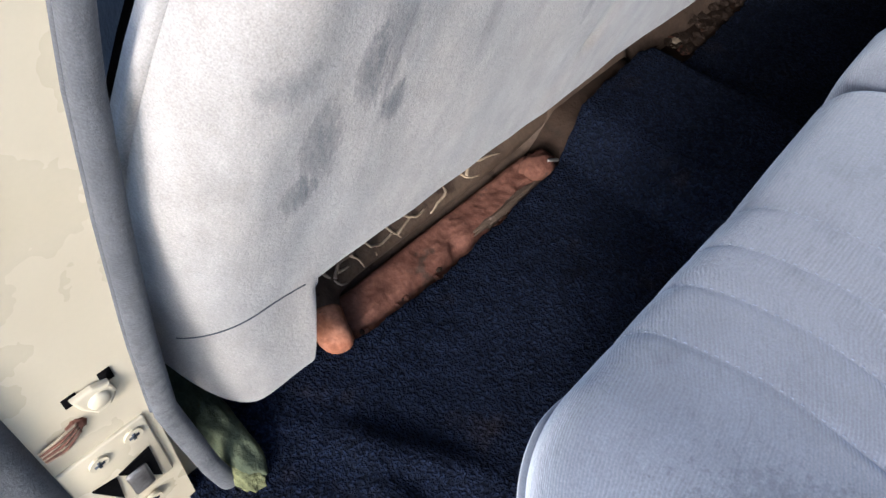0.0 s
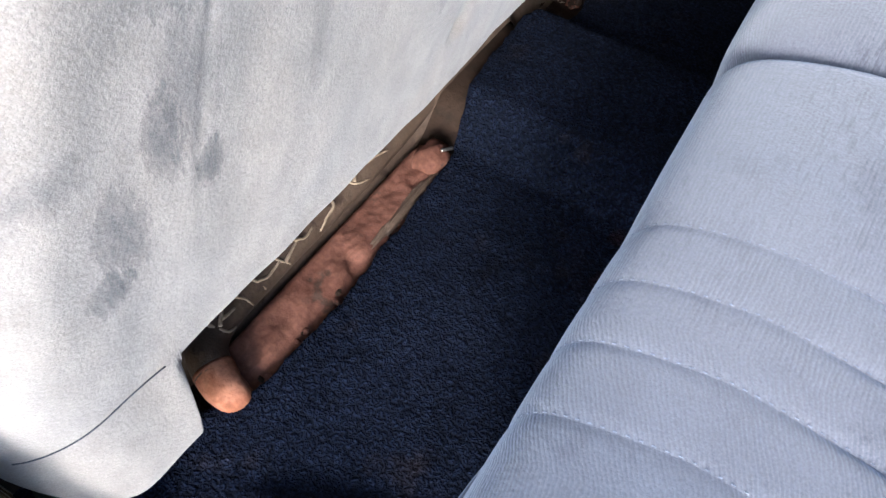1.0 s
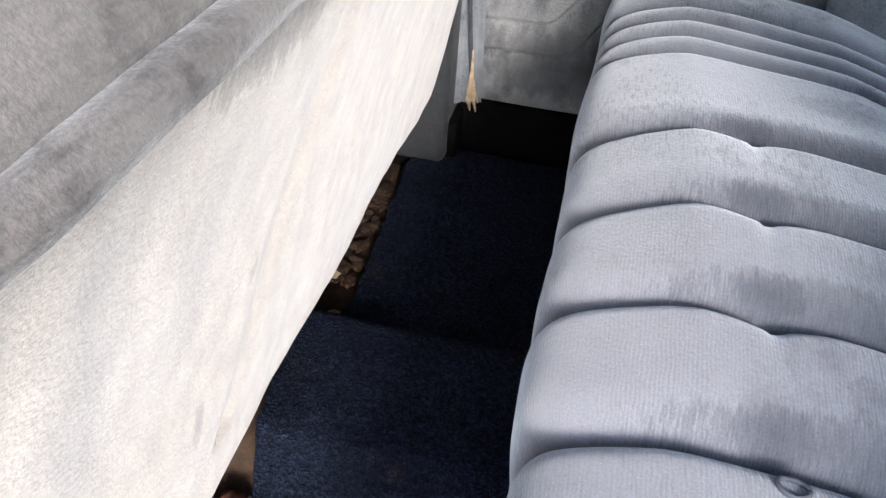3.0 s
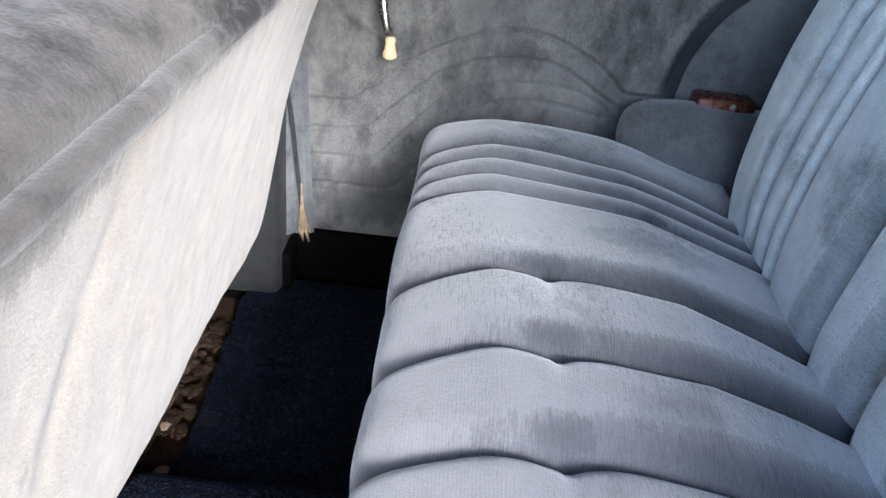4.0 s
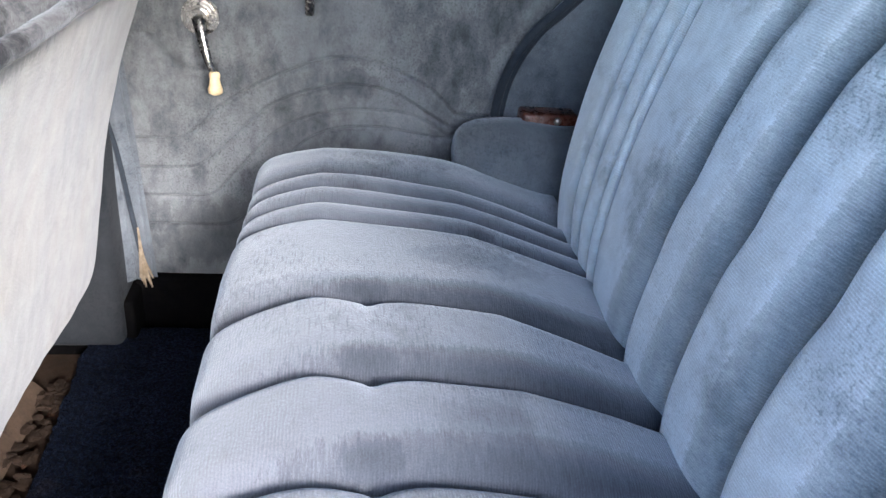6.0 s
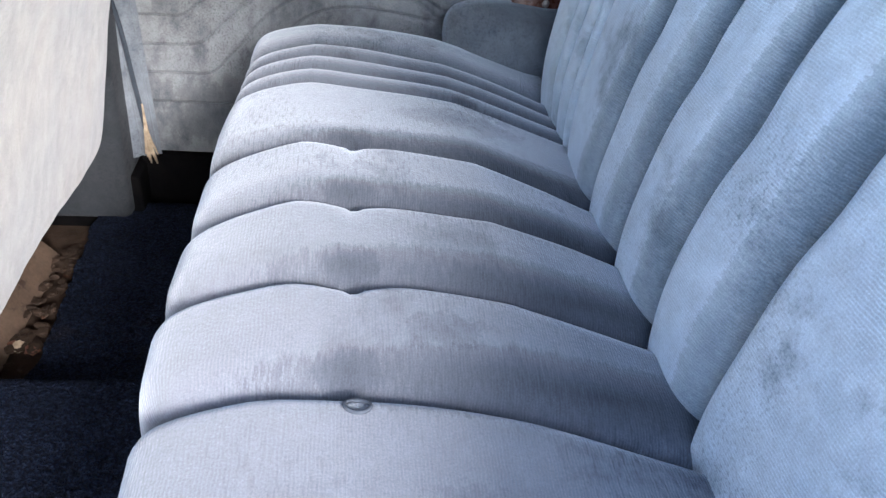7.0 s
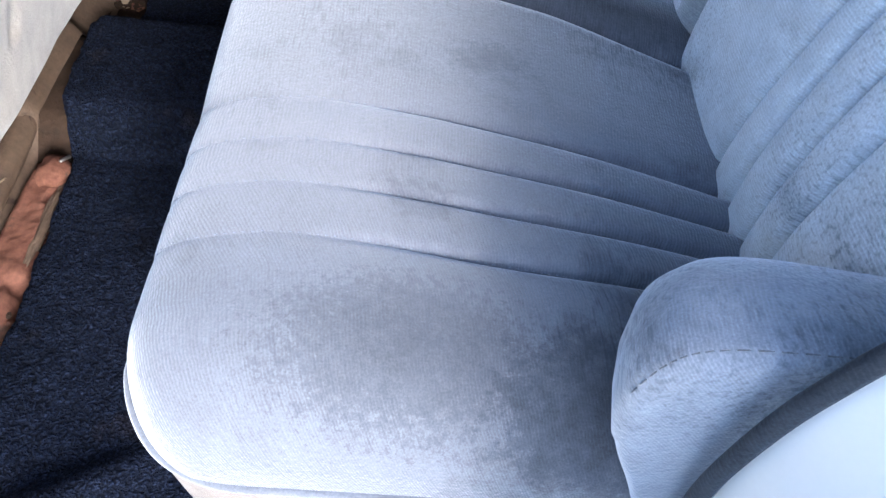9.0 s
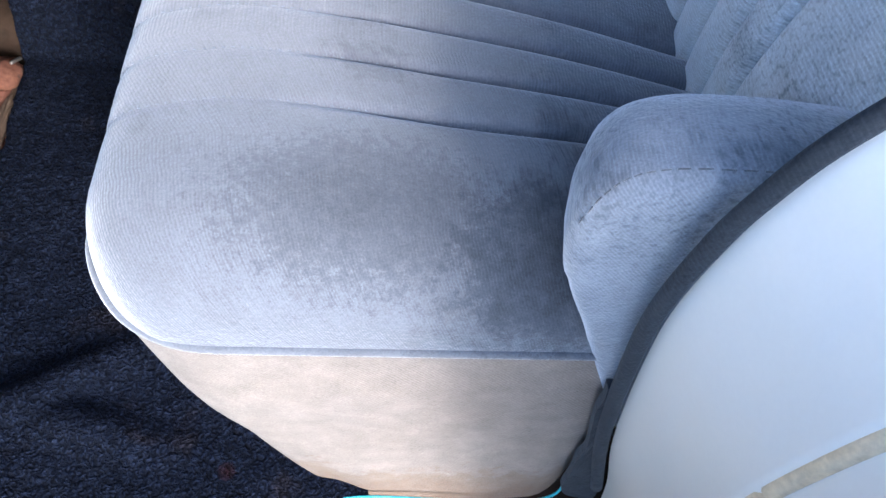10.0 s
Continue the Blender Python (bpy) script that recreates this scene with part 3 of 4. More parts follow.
# Thread in each seam; the thick dark ones also paint the channel's shade.
for y in SEAMS[1:-1]:
    line = [Vector(back_point(y + (0.001 if y in TUFTS else 0.0004), s)) + Vector((-0.0004, 0, 0.0002)) for s in np.linspace(0.08, 0.98, 70)]
    vs, fs = tube(line, 0.0018 if y in TUFTS else (0.0016 if y > 0.9 else 0.0010), 6, up=(1, 0, 0), steps=1)
    piece("seam", vs, fs, SEAM if y > 0.4 else ARMCLOTH, backrest, "dark stitched seam")

# ---- front bench, seen from behind ----
fseat = thing("front_bench_seat", (-0.3, MID, 0), "faded pale grey velour back of the front bench seat", "car seat")


FS0, FS1 = -0.014, 1.238


def fs_bottom(y):
    d = min(y - FS0, FS1 - y)
    if y > 0.6:
        return 0.196 + 0.05 * max(0, 1 - d / 0.10) ** 2
    t = min(max((d - 0.118) / 0.016, 0), 1)
    t = t * t * (3 - 2 * t)
    lobe = 0.074 + 0.10 * max(0, 1 - d / 0.06) ** 2
    return lobe + (0.196 - lobe) * t


FS_TOP = 0.660


def fs_face(y, z):
    return -0.18 + 0.2 * (max(z, 0.22) - 0.385) + 0.45 * max(0, z - 0.385) ** 2 + 0.004 * min(0, z - 0.22) / 0.15 + 0.006 * math.sin(math.pi * min(max(y / WIDE, 0), 1)) * math.sin(math.pi * min(max((z - 0.19) / 0.46, 0), 1))


def fs_lean(y, z):
    """The ends of the seat curve inwards towards the top."""
    k = interp(z, [0.25, 0.338, 0.383, 0.418, 0.478, 0.56, 0.66, 0.72], [0, 0.005, 0.013, 0.023, 0.043, 0.076, 0.11, 0.125])
    return k * max(0, 1 - (y - FS0) / 0.30) - 0.1 * k * max(0, 1 - (FS1 - y) / 0.14)


def fs_point(u, v):
    y = FS0 + (FS1 - FS0) * u
    zb = fs_bottom(y)
    z = zb + (FS_TOP - zb) * v
    d_end = min(y - FS0, FS1 - y)
    d_bot = z - zb
    inner = d_end
    d_foot = 9.0
    if z < 0.2 and y < 0.14:
        d_foot = max(0.0, 0.135 - inner)
    x = fs_face(y, z)
    x -= 0.07 * end_drop(d_end, 0.07) + 0.014 * end_drop(d_bot, 0.02) + 0.012 * end_drop(d_foot, 0.014)
    x += 0.004 * noise.noise(Vector((y * 6, z * 6, 2))) + 0.0016 * noise.noise(Vector((y * 24, z * 14, 7)))
    # a vertical pull in the cloth with a dimple at its foot
    x -= 0.003 * math.exp(-(((y - 0.455 - 0.25 * (z - 0.289)) / 0.012) ** 2)) * (1 if z > 0.28 else 0.0) + 0.004 * math.exp(-(((y - 0.455) / 0.008) ** 2) - ((z - 0.289) / 0.01) ** 2)
    for cy, cz, long in ((0.150, 0.46, 0.11), (0.40, 0.37, 0.05)):
        x -= 0.0009 * math.exp(-(((y - cy) / 0.003) ** 2) - ((z - cz) / long) ** 4)
    return (x, y + fs_lean(y, z), z)


us = np.unique(np.concatenate([np.linspace(0, 0.16, 60), np.linspace(0.085, 0.125, 48), np.linspace(0.16, 0.84, 110), np.linspace(0.84, 1, 60)]))
vs = [fs_point(u, v) for u in us for v in np.linspace(0, 1, 81)]
nv = 81
fs = [(i * nv + j, (i + 1) * nv + j, (i + 1) * nv + j + 1, i * nv + j + 1) for i in range(len(us) - 1) for j in range(nv - 1)]
ob = piece("back_panel", vs, fs, FRONT, fseat)
th = ob.modifiers.new("thick", "SOLIDIFY")
th.thickness, th.offset = 0.02, -1
ROLL = [(-0.090, 0.662), (-0.094, 0.682), (-0.121, 0.700), (-0.19, 0.711), (-0.27, 0.711), (-0.315, 0.68), (-0.33, 0.58), (-0.345, 0.42), (-0.36, 0.30)]
ROLL_LINE = curve_at([(x, 0, z) for x, z in ROLL], 5)


def roll_point(u, v):
    y = FS0 + (FS1 - FS0) * u
    k = v * (len(ROLL_LINE) - 1)
    i = min(int(k), len(ROLL_LINE) - 2)
    p = ROLL_LINE[i].lerp(ROLL_LINE[i + 1], k - i)
    d = end_drop(min(y - FS0, FS1 - y), 0.07)
    off = p - Vector((-0.24, 0, 0.5))
    q = p - off * d * 0.28 + Vector((0.004, 0, 0.004)) * noise.noise(Vector((y * 7, v * 5, 4)))
    return (q.x, y + fs_lean(y, q.z), q.z)


vs, fs = sheet(roll_point, 120, 44)
piece("top_roll", vs, fs, ROLL_CLOTH, fseat, "soiled grey velour roll over the top edge, shade painted in")
line = [(fs_point(u, 1)[0] + 0.001, fs_point(u, 1)[1], FS_TOP + 0.002) for u in np.linspace(0.01, 0.99, 90)]
vs, fs = tube([Vector(p) + Vector((0.003, 0, 0)) for p in line], 0.0085, 10, steps=1)
piece("piping", vs, fs, ROLL_CLOTH, fseat, "corded welt along the top edge")
for y0, y1 in ((0.0, 0.104),):
    line = []
    for y in np.linspace(y0, y1, 24):
        d = min(y - FS0, FS1 - y)
        z = 0.214 + 0.010 * math.cos((d - 0.05) * 25)
        zb = fs_bottom(y)
        line.append((fs_point((y - FS0) / (FS1 - FS0), (z - zb) / (FS_TOP - zb))[0] + 0.0006, y, z))
    vs, fs = tube(line, 0.0006, 5, steps=1)
    piece("seam", vs, fs, SEAM, fseat, "dark stitched seam")
side = []
for v in np.linspace(0.30, 1, 40):
    p = Vector(fs_point(0.0006, v))
    side.append(p + Vector((0.004, 0.003, 0)))
vs, fs = tube(side, 0.0065, 8, steps=1)
piece("side_welt", vs, fs, FRONT, fseat, "folded cloth welt along the side of the seat back")
# dark sheet that paints the shaded gap between pillar and seat back
vs, fs = sheet(lambda u, v: (fs_point(0, 0.25 + 0.75 * v)[0] - 0.012 - 0.12 * u, fs_point(0, 0.25 + 0.75 * v)[1] + 0.004 + 0.010 * u, fs_point(0, 0.25 + 0.75 * v)[2]), 6, 30)
piece("gap_shade", vs, fs, LACE_DARK, fseat, "dark navy sheet standing for the shaded gap beside the seat back")
part("seat_cushion", block(-0.86, -0.34, 0.03, 1.21, 0.14, 0.36, 0.05, 4), QUARTER, fseat, "dark blue velour seat cushion")
part("seat_base", block(-0.80, -0.42, 0.10, 1.14, 0.0, 0.15, 0.01), RUST_DARK, fseat, "rusted steel seat riser")

# ---- rust under the front seat ----
bar = thing("seat_rail", (-0.268, 0.34, 0.01), "orange rusted steel cross rail beside the carpet", "rail")


def bar_point(u, v):
    """A flat-topped pressed channel, eaten by rust: low towards the carpet."""
    y = 0.158 + 0.380 * u
    px, pz = interp(v, [0, 0.10, 0.20, 0.70, 0.82, 1], [-0.295, -0.293, -0.288, -0.252, -0.245, -0.238]), interp(v, [0, 0.10, 0.20, 0.70, 0.82, 1], [-0.004, 0.018, 0.024, 0.021, 0.012, -0.004])
    eat = noise.noise(Vector((y * 34, v * 5, 2))) * 0.004 + noise.noise(Vector((y * 110, v * 18, 5))) * 0.0016
    bite = 0.010 * max(0, noise.noise(Vector((y * 30, 3, 1))) - 0.1) * (1 if v > 0.6 else 0)
    end = 0.010 * (max(0, 1 - u / 0.06) ** 2 + max(0, 1 - (1 - u) / 0.05) ** 2)
    return (px + 0.4 * eat - bite, y, pz + eat - end - bite * 0.7)


vs, fs = sheet(bar_point, 150, 26)
piece("rail", vs, fs, RUST, bar)
# a cracked brown sleeve runs behind the rail and bends down to a bright rusted foot
SLEEVE = [(-0.326, 0.66, 0.050), (-0.322, 0.56, 0.036), (-0.319, 0.45, 0.031), (-0.318, 0.34, 0.031), (-0.317, 0.26, 0.032), (-0.314, 0.215, 0.034), (-0.304, 0.186, 0.037), (-0.288, 0.169, 0.039), (-0.270, 0.160, 0.038)]


def rough_tube(points, radius, radii=None):
    vs, fs = tube(points, radius, 18, flat=0.92, radii=radii)
    return [Vector(v) + Vector((0.4, 0, 1)) * (0.0022 * noise.noise(Vector(v) * 45) + 0.001 * noise.noise(Vector(v) * 160)) for v in vs], fs


vs, fs = rough_tube(SLEEVE, 0.0205)
piece("sleeve", vs, fs, BROWN, bar, "brown cracked coating on a round sleeve")
vs, fs = rough_tube([(-0.276, 0.163, 0.0385), (-0.258, 0.156, 0.036), (-0.246, 0.156, 0.027), (-0.239, 0.158, 0.012)], 0.019, (0.0212, 0.0165))
piece("bracket", vs, fs, RUST_BRIGHT, bar, "rounded bright orange rusted bracket at the end")
part("caked_dirt", lump((-0.248, 0.452, 0.0175), (0.0065, 0.070, 0.0065), 9, 0.5, 2.5, 4), BROWN, bar, "caked brown dirt along the rail")
part("bracket", lump((-0.262, 0.520, 0.028), (0.020, 0.026, 0.013), 4, 0.35), RUST, bar, "rusted lump at the far end")
vs, fs = tube([(-0.252, 0.525, 0.041), (-0.247, 0.533, 0.040), (-0.246, 0.540, 0.036)], 0.0022, 6)
piece("bare_edge", vs, fs, STEEL, bar, "bright scraped metal edge")
rnd = random.Random(11)
for k in range(26):
    y = rnd.uniform(0.40, 0.55) if k < 10 else rnd.uniform(0.16, 0.54)
    part("rust_crumb", lump((rnd.uniform(-0.245, -0.228), y, 0.012), (rnd.uniform(0.002, 0.006), rnd.uniform(0.002, 0.006), rnd.uniform(0.002, 0.004)), k, 0.5, 2.0, 1), RUST_DARK if k % 2 else RUST, bar, smooth=False)
tray = thing("floor_riser", (-0.36, MID, 0.0), "brown painted steel riser with cracked flaking paint", "floor panel")


def riser_point(u, v):
    y = 0.10 + 1.05 * u
    x = -0.302 - 0.11 * v
    z = 0.0 + 0.11 * v ** 0.8 + 0.9 * tunnel(y) + 0.003 * noise.noise(Vector((y * 16, v * 3, 5)))
    return (x, y, z)


vs, fs = sheet(riser_point, 120, 16)
piece("riser", vs, fs, BROWN, tray)
rnd = random.Random(4)
# curled paint edges: short arcs that run up the riser and turn along it
CURLS = (((0.246, 0.36), (0.257, 0.23), (0.262, 0.06)), ((0.223, 0.36), (0.235, 0.20), (0.241, 0.04)), ((0.190, 0.34), (0.199, 0.12), (0.212, 0.03)), ((0.314, 0.38), (0.322, 0.20), (0.334, 0.15), (0.346, 0.17)), ((0.384, 0.40), (0.386, 0.18), (0.368, 0.13), (0.352, 0.07)), ((0.415, 0.34), (0.424, 0.16), (0.443, 0.08)), ((0.440, 0.36), (0.452, 0.24), (0.468, 0.20), (0.487, 0.14)), ((0.288, 0.30), (0.295, 0.15), (0.301, 0.05)), ((0.455, 0.22), (0.462, 0.34)), ((0.205, 0.22), (0.222, 0.18)), ((0.198, 0.20), (0.212, 0.27), (0.229, 0.26)), ((0.232, 0.24), (0.244, 0.31), (0.256, 0.25)), ((0.258, 0.20), (0.272, 0.15), (0.293, 0.17)), ((0.296, 0.12), (0.310, 0.16), (0.323, 0.19)), ((0.386, 0.26), (0.400, 0.29), (0.420, 0.24)), ((0.424, 0.18), (0.438, 0.27), (0.450, 0.25)))
for curl in CURLS:
    pts = []
    for y, v in curl:
        c = Vector((interp(y, [p[1] for p in SLEEVE[::-1]], [p[0] for p in SLEEVE[::-1]]), y, interp(y, [p[1] for p in SLEEVE[::-1]], [p[2] for p in SLEEVE[::-1]])))
        a = radians(-8 + 300 * v)
        pts.append(c + Vector((math.cos(a), 0, math.sin(a))) * 0.0208)
    pts = [p + Vector((0, 0.002 * noise.noise(p * 170), 0.001 * noise.noise(p * 150))) for p in curve_at(pts, 6)]
    vs, fs = tube(pts, 0.0018, 6, flat=0.7, steps=1, radii=(0.0024, 0.0013))
    piece("flake", vs, fs, FLAKE, tray, "pale curled edge of flaking paint")
for k in range(96):
    y, x = rnd.uniform(0.82, 1.16), rnd.uniform(-0.345, -0.262)
    part("rust_flake", lump((x, y, 0.008), (rnd.uniform(0.003, 0.014), rnd.uniform(0.003, 0.016), rnd.uniform(0.002, 0.006)), k, 0.6, 2.0, 2), FLAKE if k % 31 == 4 else (RUST if k % 24 == 0 else RUST_DARK), tray, smooth=False)

# ---- far door and side ----
FAR = 1.33
LACE_NEAR = [(0.52, 0.72), (0.452, 0.652), (0.400, 0.60), (0.364, 0.546), (0.350, 0.506), (0.343, 0.468), (0.340, 0.412), (0.345, 0.356), (0.357, 0.275), (0.373, 0.191), (0.402, 0.076)]
door = thing("door_1", (0.1, FAR, 0.12), "closed rear car door trimmed in soiled grey cloth with stitched arches", "car door", kind="structure")
WAVES = [
    [(-0.20, 0.361), (-0.15, 0.362), (-0.105, 0.365), (-0.07, 0.395), (-0.03, 0.43), (0.042, 0.472), (0.127, 0.505), (0.198, 0.503), (0.283, 0.467), (0.33, 0.425)],
    [(-0.20, 0.312), (-0.13, 0.313), (-0.079, 0.320), (-0.042, 0.355), (0.0, 0.395), (0.044, 0.431), (0.131, 0.462), (0.221, 0.457), (0.321, 0.404)],
    [(-0.20, 0.262), (-0.11, 0.264), (-0.06, 0.27), (-0.02, 0.315), (0.046, 0.384), (0.134, 0.420), (0.253, 0.422), (0.32, 0.39)],
    [(-0.20, 0.209), (-0.12, 0.21), (-0.03, 0.216), (0.02, 0.28), (0.091, 0.370), (0.182, 0.397), (0.30, 0.385)],
]
WAVE_LINES = [np.array([(p.x, p.z) for p in curve_at([(x, 0, z) for x, z in w], 8)]) for w in WAVES]


def door_y(x, z):
    """The stitched arches are grooves in a padded panel."""
    deep = 0.0
    for w in WAVE_LINES:
        gap = z - interp(x, w[:, 0], w[:, 1])
        deep = max(deep, 0.0095 * math.exp(-(gap / 0.0042) ** 2))
        if gap < 0:
            deep = max(deep, 0.0035 * math.exp(-(gap / 0.020) ** 2))
    dent = 0.011 * math.exp(-(((math.hypot(x + 0.064, z - 0.56) - 0.088) / 0.012) ** 2)) * (1 if z < 0.53 and x < -0.045 else 0)
    return FAR + deep + dent - 0.004 * noise.noise(Vector((x * 5, z * 5, 8)))


def door_point(u, v):
    x = -0.205 + 0.62 * u
    z = 0.118 + 0.70 * v
    # the rear edge follows the wheel arch
    rear = interp(z, [0.1, 0.30, 0.40, 0.449, 0.515, 0.573, 0.61, 0.639, 0.668, 0.72, 0.9], [0.43, 0.40, 0.392, 0.394, 0.408, 0.44, 0.476, 0.502, 0.517, 0.522, 0.525])
    x = -0.205 + (rear + 0.205) * u
    return (x, door_y(x, z), z)


vs, fs = sheet(door_point, 260, 260)
ob = piece("door_panel", vs, fs, PANEL, door)
part("door_shell", block(-0.21, 0.60, FAR + 0.02, FAR + 0.07, 0.10, 0.83, 0.006), CREAM, door, "painted steel door shell")
part("window_sill", block(-0.21, 0.66, FAR - 0.012, FAR + 0.06, 0.812, 0.84, 0.008), CREAM, door, "painted window sill")
part("kick_strip", block(-0.20, 0.40, FAR - 0.01, FAR + 0.02, -0.02, 0.116, 0.004), BLACK, door, "black sill below the trim")

crank = thing("window_crank", (-0.064, FAR, 0.56), "chrome window crank with a yellowed knob on the door", "window crank")
for r, d0, d1 in ((0.027, 0.0, 0.006), (0.023, 0.006, 0.010), (0.018, 0.010, 0.014), (0.013, 0.014, 0.022)):
    vs, fs = tube([(-0.064, FAR - d0, 0.56), (-0.064, FAR - d1, 0.56)], r, 28, steps=1)
    piece("hub", vs, fs, CHROME, crank, smooth=False)
vs, fs = tube([(-0.064, FAR - 0.024, 0.562), (-0.059, FAR - 0.034, 0.54), (-0.051, FAR - 0.042, 0.508), (-0.043, FAR - 0.042, 0.485)], 0.0085, 10, flat=0.6, up=(0, 1, 0), radii=(0.0095, 0.0045))
piece("arm", vs, fs, CHROME, crank)
prof = [(0.0, 0.0), (0.007, 0.001), (0.0085, 0.005), (0.0072, 0.011), (0.0085, 0.019), (0.011, 0.026), (0.0105, 0.031), (0.006, 0.034), (0.0, 0.0345)]
vs = [(-0.042 + r * math.cos(w), FAR - 0.044 + r * math.sin(w), 0.490 - h) for r, h in prof for w in np.linspace(0, 2 * math.pi, 16, endpoint=False)]
fs = [(i * 16 + k, i * 16 + (k + 1) % 16, (i + 1) * 16 + (k + 1) % 16, (i + 1) * 16 + k) for i in range(len(prof) - 1) for k in range(16)]
piece("knob", vs, fs, KNOB, crank, "yellowed ivory plastic knob")

lever = thing("door_handle", (0.1, FAR, 0.66), "chrome inner door lever hanging down", "door handle")
for r, d0, d1 in ((0.026, 0.0, 0.006), (0.021, 0.006, 0.011), (0.013, 0.011, 0.022)):
    vs, fs = tube([(0.102, FAR - d0, 0.675), (0.102, FAR - d1, 0.675)], r, 28, steps=1)
    piece("hub", vs, fs, CHROME, lever, smooth=False)
vs, fs = tube([(0.102, FAR - 0.026, 0.678), (0.100, FAR - 0.034, 0.645), (0.096, FAR - 0.036, 0.61), (0.094, FAR - 0.030, 0.578)], 0.008, 10, flat=0.6, up=(0, 1, 0), radii=(0.011, 0.006))
piece("arm", vs, fs, CHROME, lever)

lace = thing("windlace", (-0.19, FAR, 0.12), "dark cord windlace with a frayed end beside the door", "windlace")
vs, fs = tube([(-0.235, FAR - 0.02, 0.62), (-0.218, FAR - 0.022, 0.45), (-0.200, FAR - 0.024, 0.36), (-0.188, FAR - 0.026, 0.25), (-0.178, FAR - 0.028, 0.165)], 0.0045, 8)
piece("cord", vs, fs, LACE_DARK, lace)
for k in range(9):
    dx = (k - 4) * 0.0016
    vs, fs = tube([(-0.180, FAR - 0.028, 0.22), (-0.178 + dx * 0.5, FAR - 0.030 - 0.001 * (k % 3), 0.17), (-0.174 + dx * 1.6, FAR - 0.030, 0.125 - 0.006 * (k % 4))], 0.0016, 5)
    piece("strand", vs, fs, FRAY, lace, "frayed pale cotton strand")

pillar_f = thing("wall_far_pillar", (-0.25, FAR, 0.0), "grey cloth covered door pillar", "car pillar", kind="structure")
def fold_point(u, v):
    """Cloth over the pillar's edge, hanging in upright folds."""
    x, z = -0.225 + 0.056 * u, 0.118 + 0.72 * v
    return (x + 0.03 * (0.3 - v), 1.300 + 0.022 * u - 0.008 * abs(math.sin(7.5 * u + 0.6 * v)) ** 0.6 + 0.002 * noise.noise(Vector((x * 20, z * 9, 3))), z)


part("pillar_cover", block(-0.42, -0.205, 1.236, FAR + 0.06, 0.022, 0.84, 0.018, 4), PILLAR_CLOTH, pillar_f)
vs, fs = sheet(fold_point, 40, 40)
piece("edge_cloth", vs, fs, QUARTER, pillar_f, "folded dark grey cloth along the pillar edge")
part("pillar_foot", block(-0.43, -0.19, 1.26, FAR + 0.06, -0.02, 0.10, 0.006), BLACK, pillar_f, "black pillar foot")

quarter = thing("wall_quarter_panel", (0.5, FAR, 0.0), "dark blue-grey cloth trim behind the door", "car trim", kind="structure")
FAR_LACE = [(0.52, 0.84), (0.517, 0.74), (0.516, 0.701), (0.511, 0.668), (0.496, 0.639), (0.470, 0.610), (0.434, 0.573), (0.403, 0.515), (0.390, 0.449), (0.392, 0.36), (0.41, 0.18), (0.42, 0.06)]
outline = [(0.95, 0.95), (0.53, 0.95)] + FAR_LACE + [(0.41, 0.0), (0.95, 0.0)]
vs, fs = prism(outline, FAR - 0.018, FAR + 0.06)
piece("trim_panel", vs, fs, QUARTER, quarter, smooth=False)
flace = thing("windlace", (0.45, FAR, 0.3), "dark blue-grey cloth windlace round the door opening", "windlace")
vs, fs = tube([(x, FAR - 0.024, z) for x, z in FAR_LACE], 0.0075, 10, flat=0.8, up=(0, 1, 0))
piece("cord", vs, fs, LACE_DARK, flace)
vs, fs = tube([(x + 0.009, FAR - 0.021, z - 0.003) for x, z in FAR_LACE], 0.006, 8, flat=0.25, up=(0, 1, 0))
piece("flange", vs, fs, LACE_DARK, flace, "flat cloth edge tacked beside the cord")
box = thing("ashtray", (0.48, FAR - 0.06, 0.44), "red-brown plastic ashtray strip behind the armrest", "ashtray")
part("tray", block(0.428, 0.52, FAR - 0.058, FAR - 0.015, 0.40, 0.456, 0.006), AMBER, box)
part("clip", lump((0.484, FAR - 0.060, 0.446), (0.006, 0.004, 0.006), 3, 0.2), STEEL, box, "small bright metal clip")

# ---- armrests ----
ARM = [(0.372, 0.20), (0.345, 0.27), (0.318, 0.34), (0.295, 0.39), (0.284, 0.43), (0.288, 0.467), (0.310, 0.487), (0.36, 0.493), (0.44, 0.489), (0.56, 0.482), (0.56, 0.36), (0.56, 0.20)]
ARM_LINE = [Vector((p.x, p.z)) for p in curve_at([(x, 0, z) for x, z in ARM + ARM[:1]], 6)][:-1]


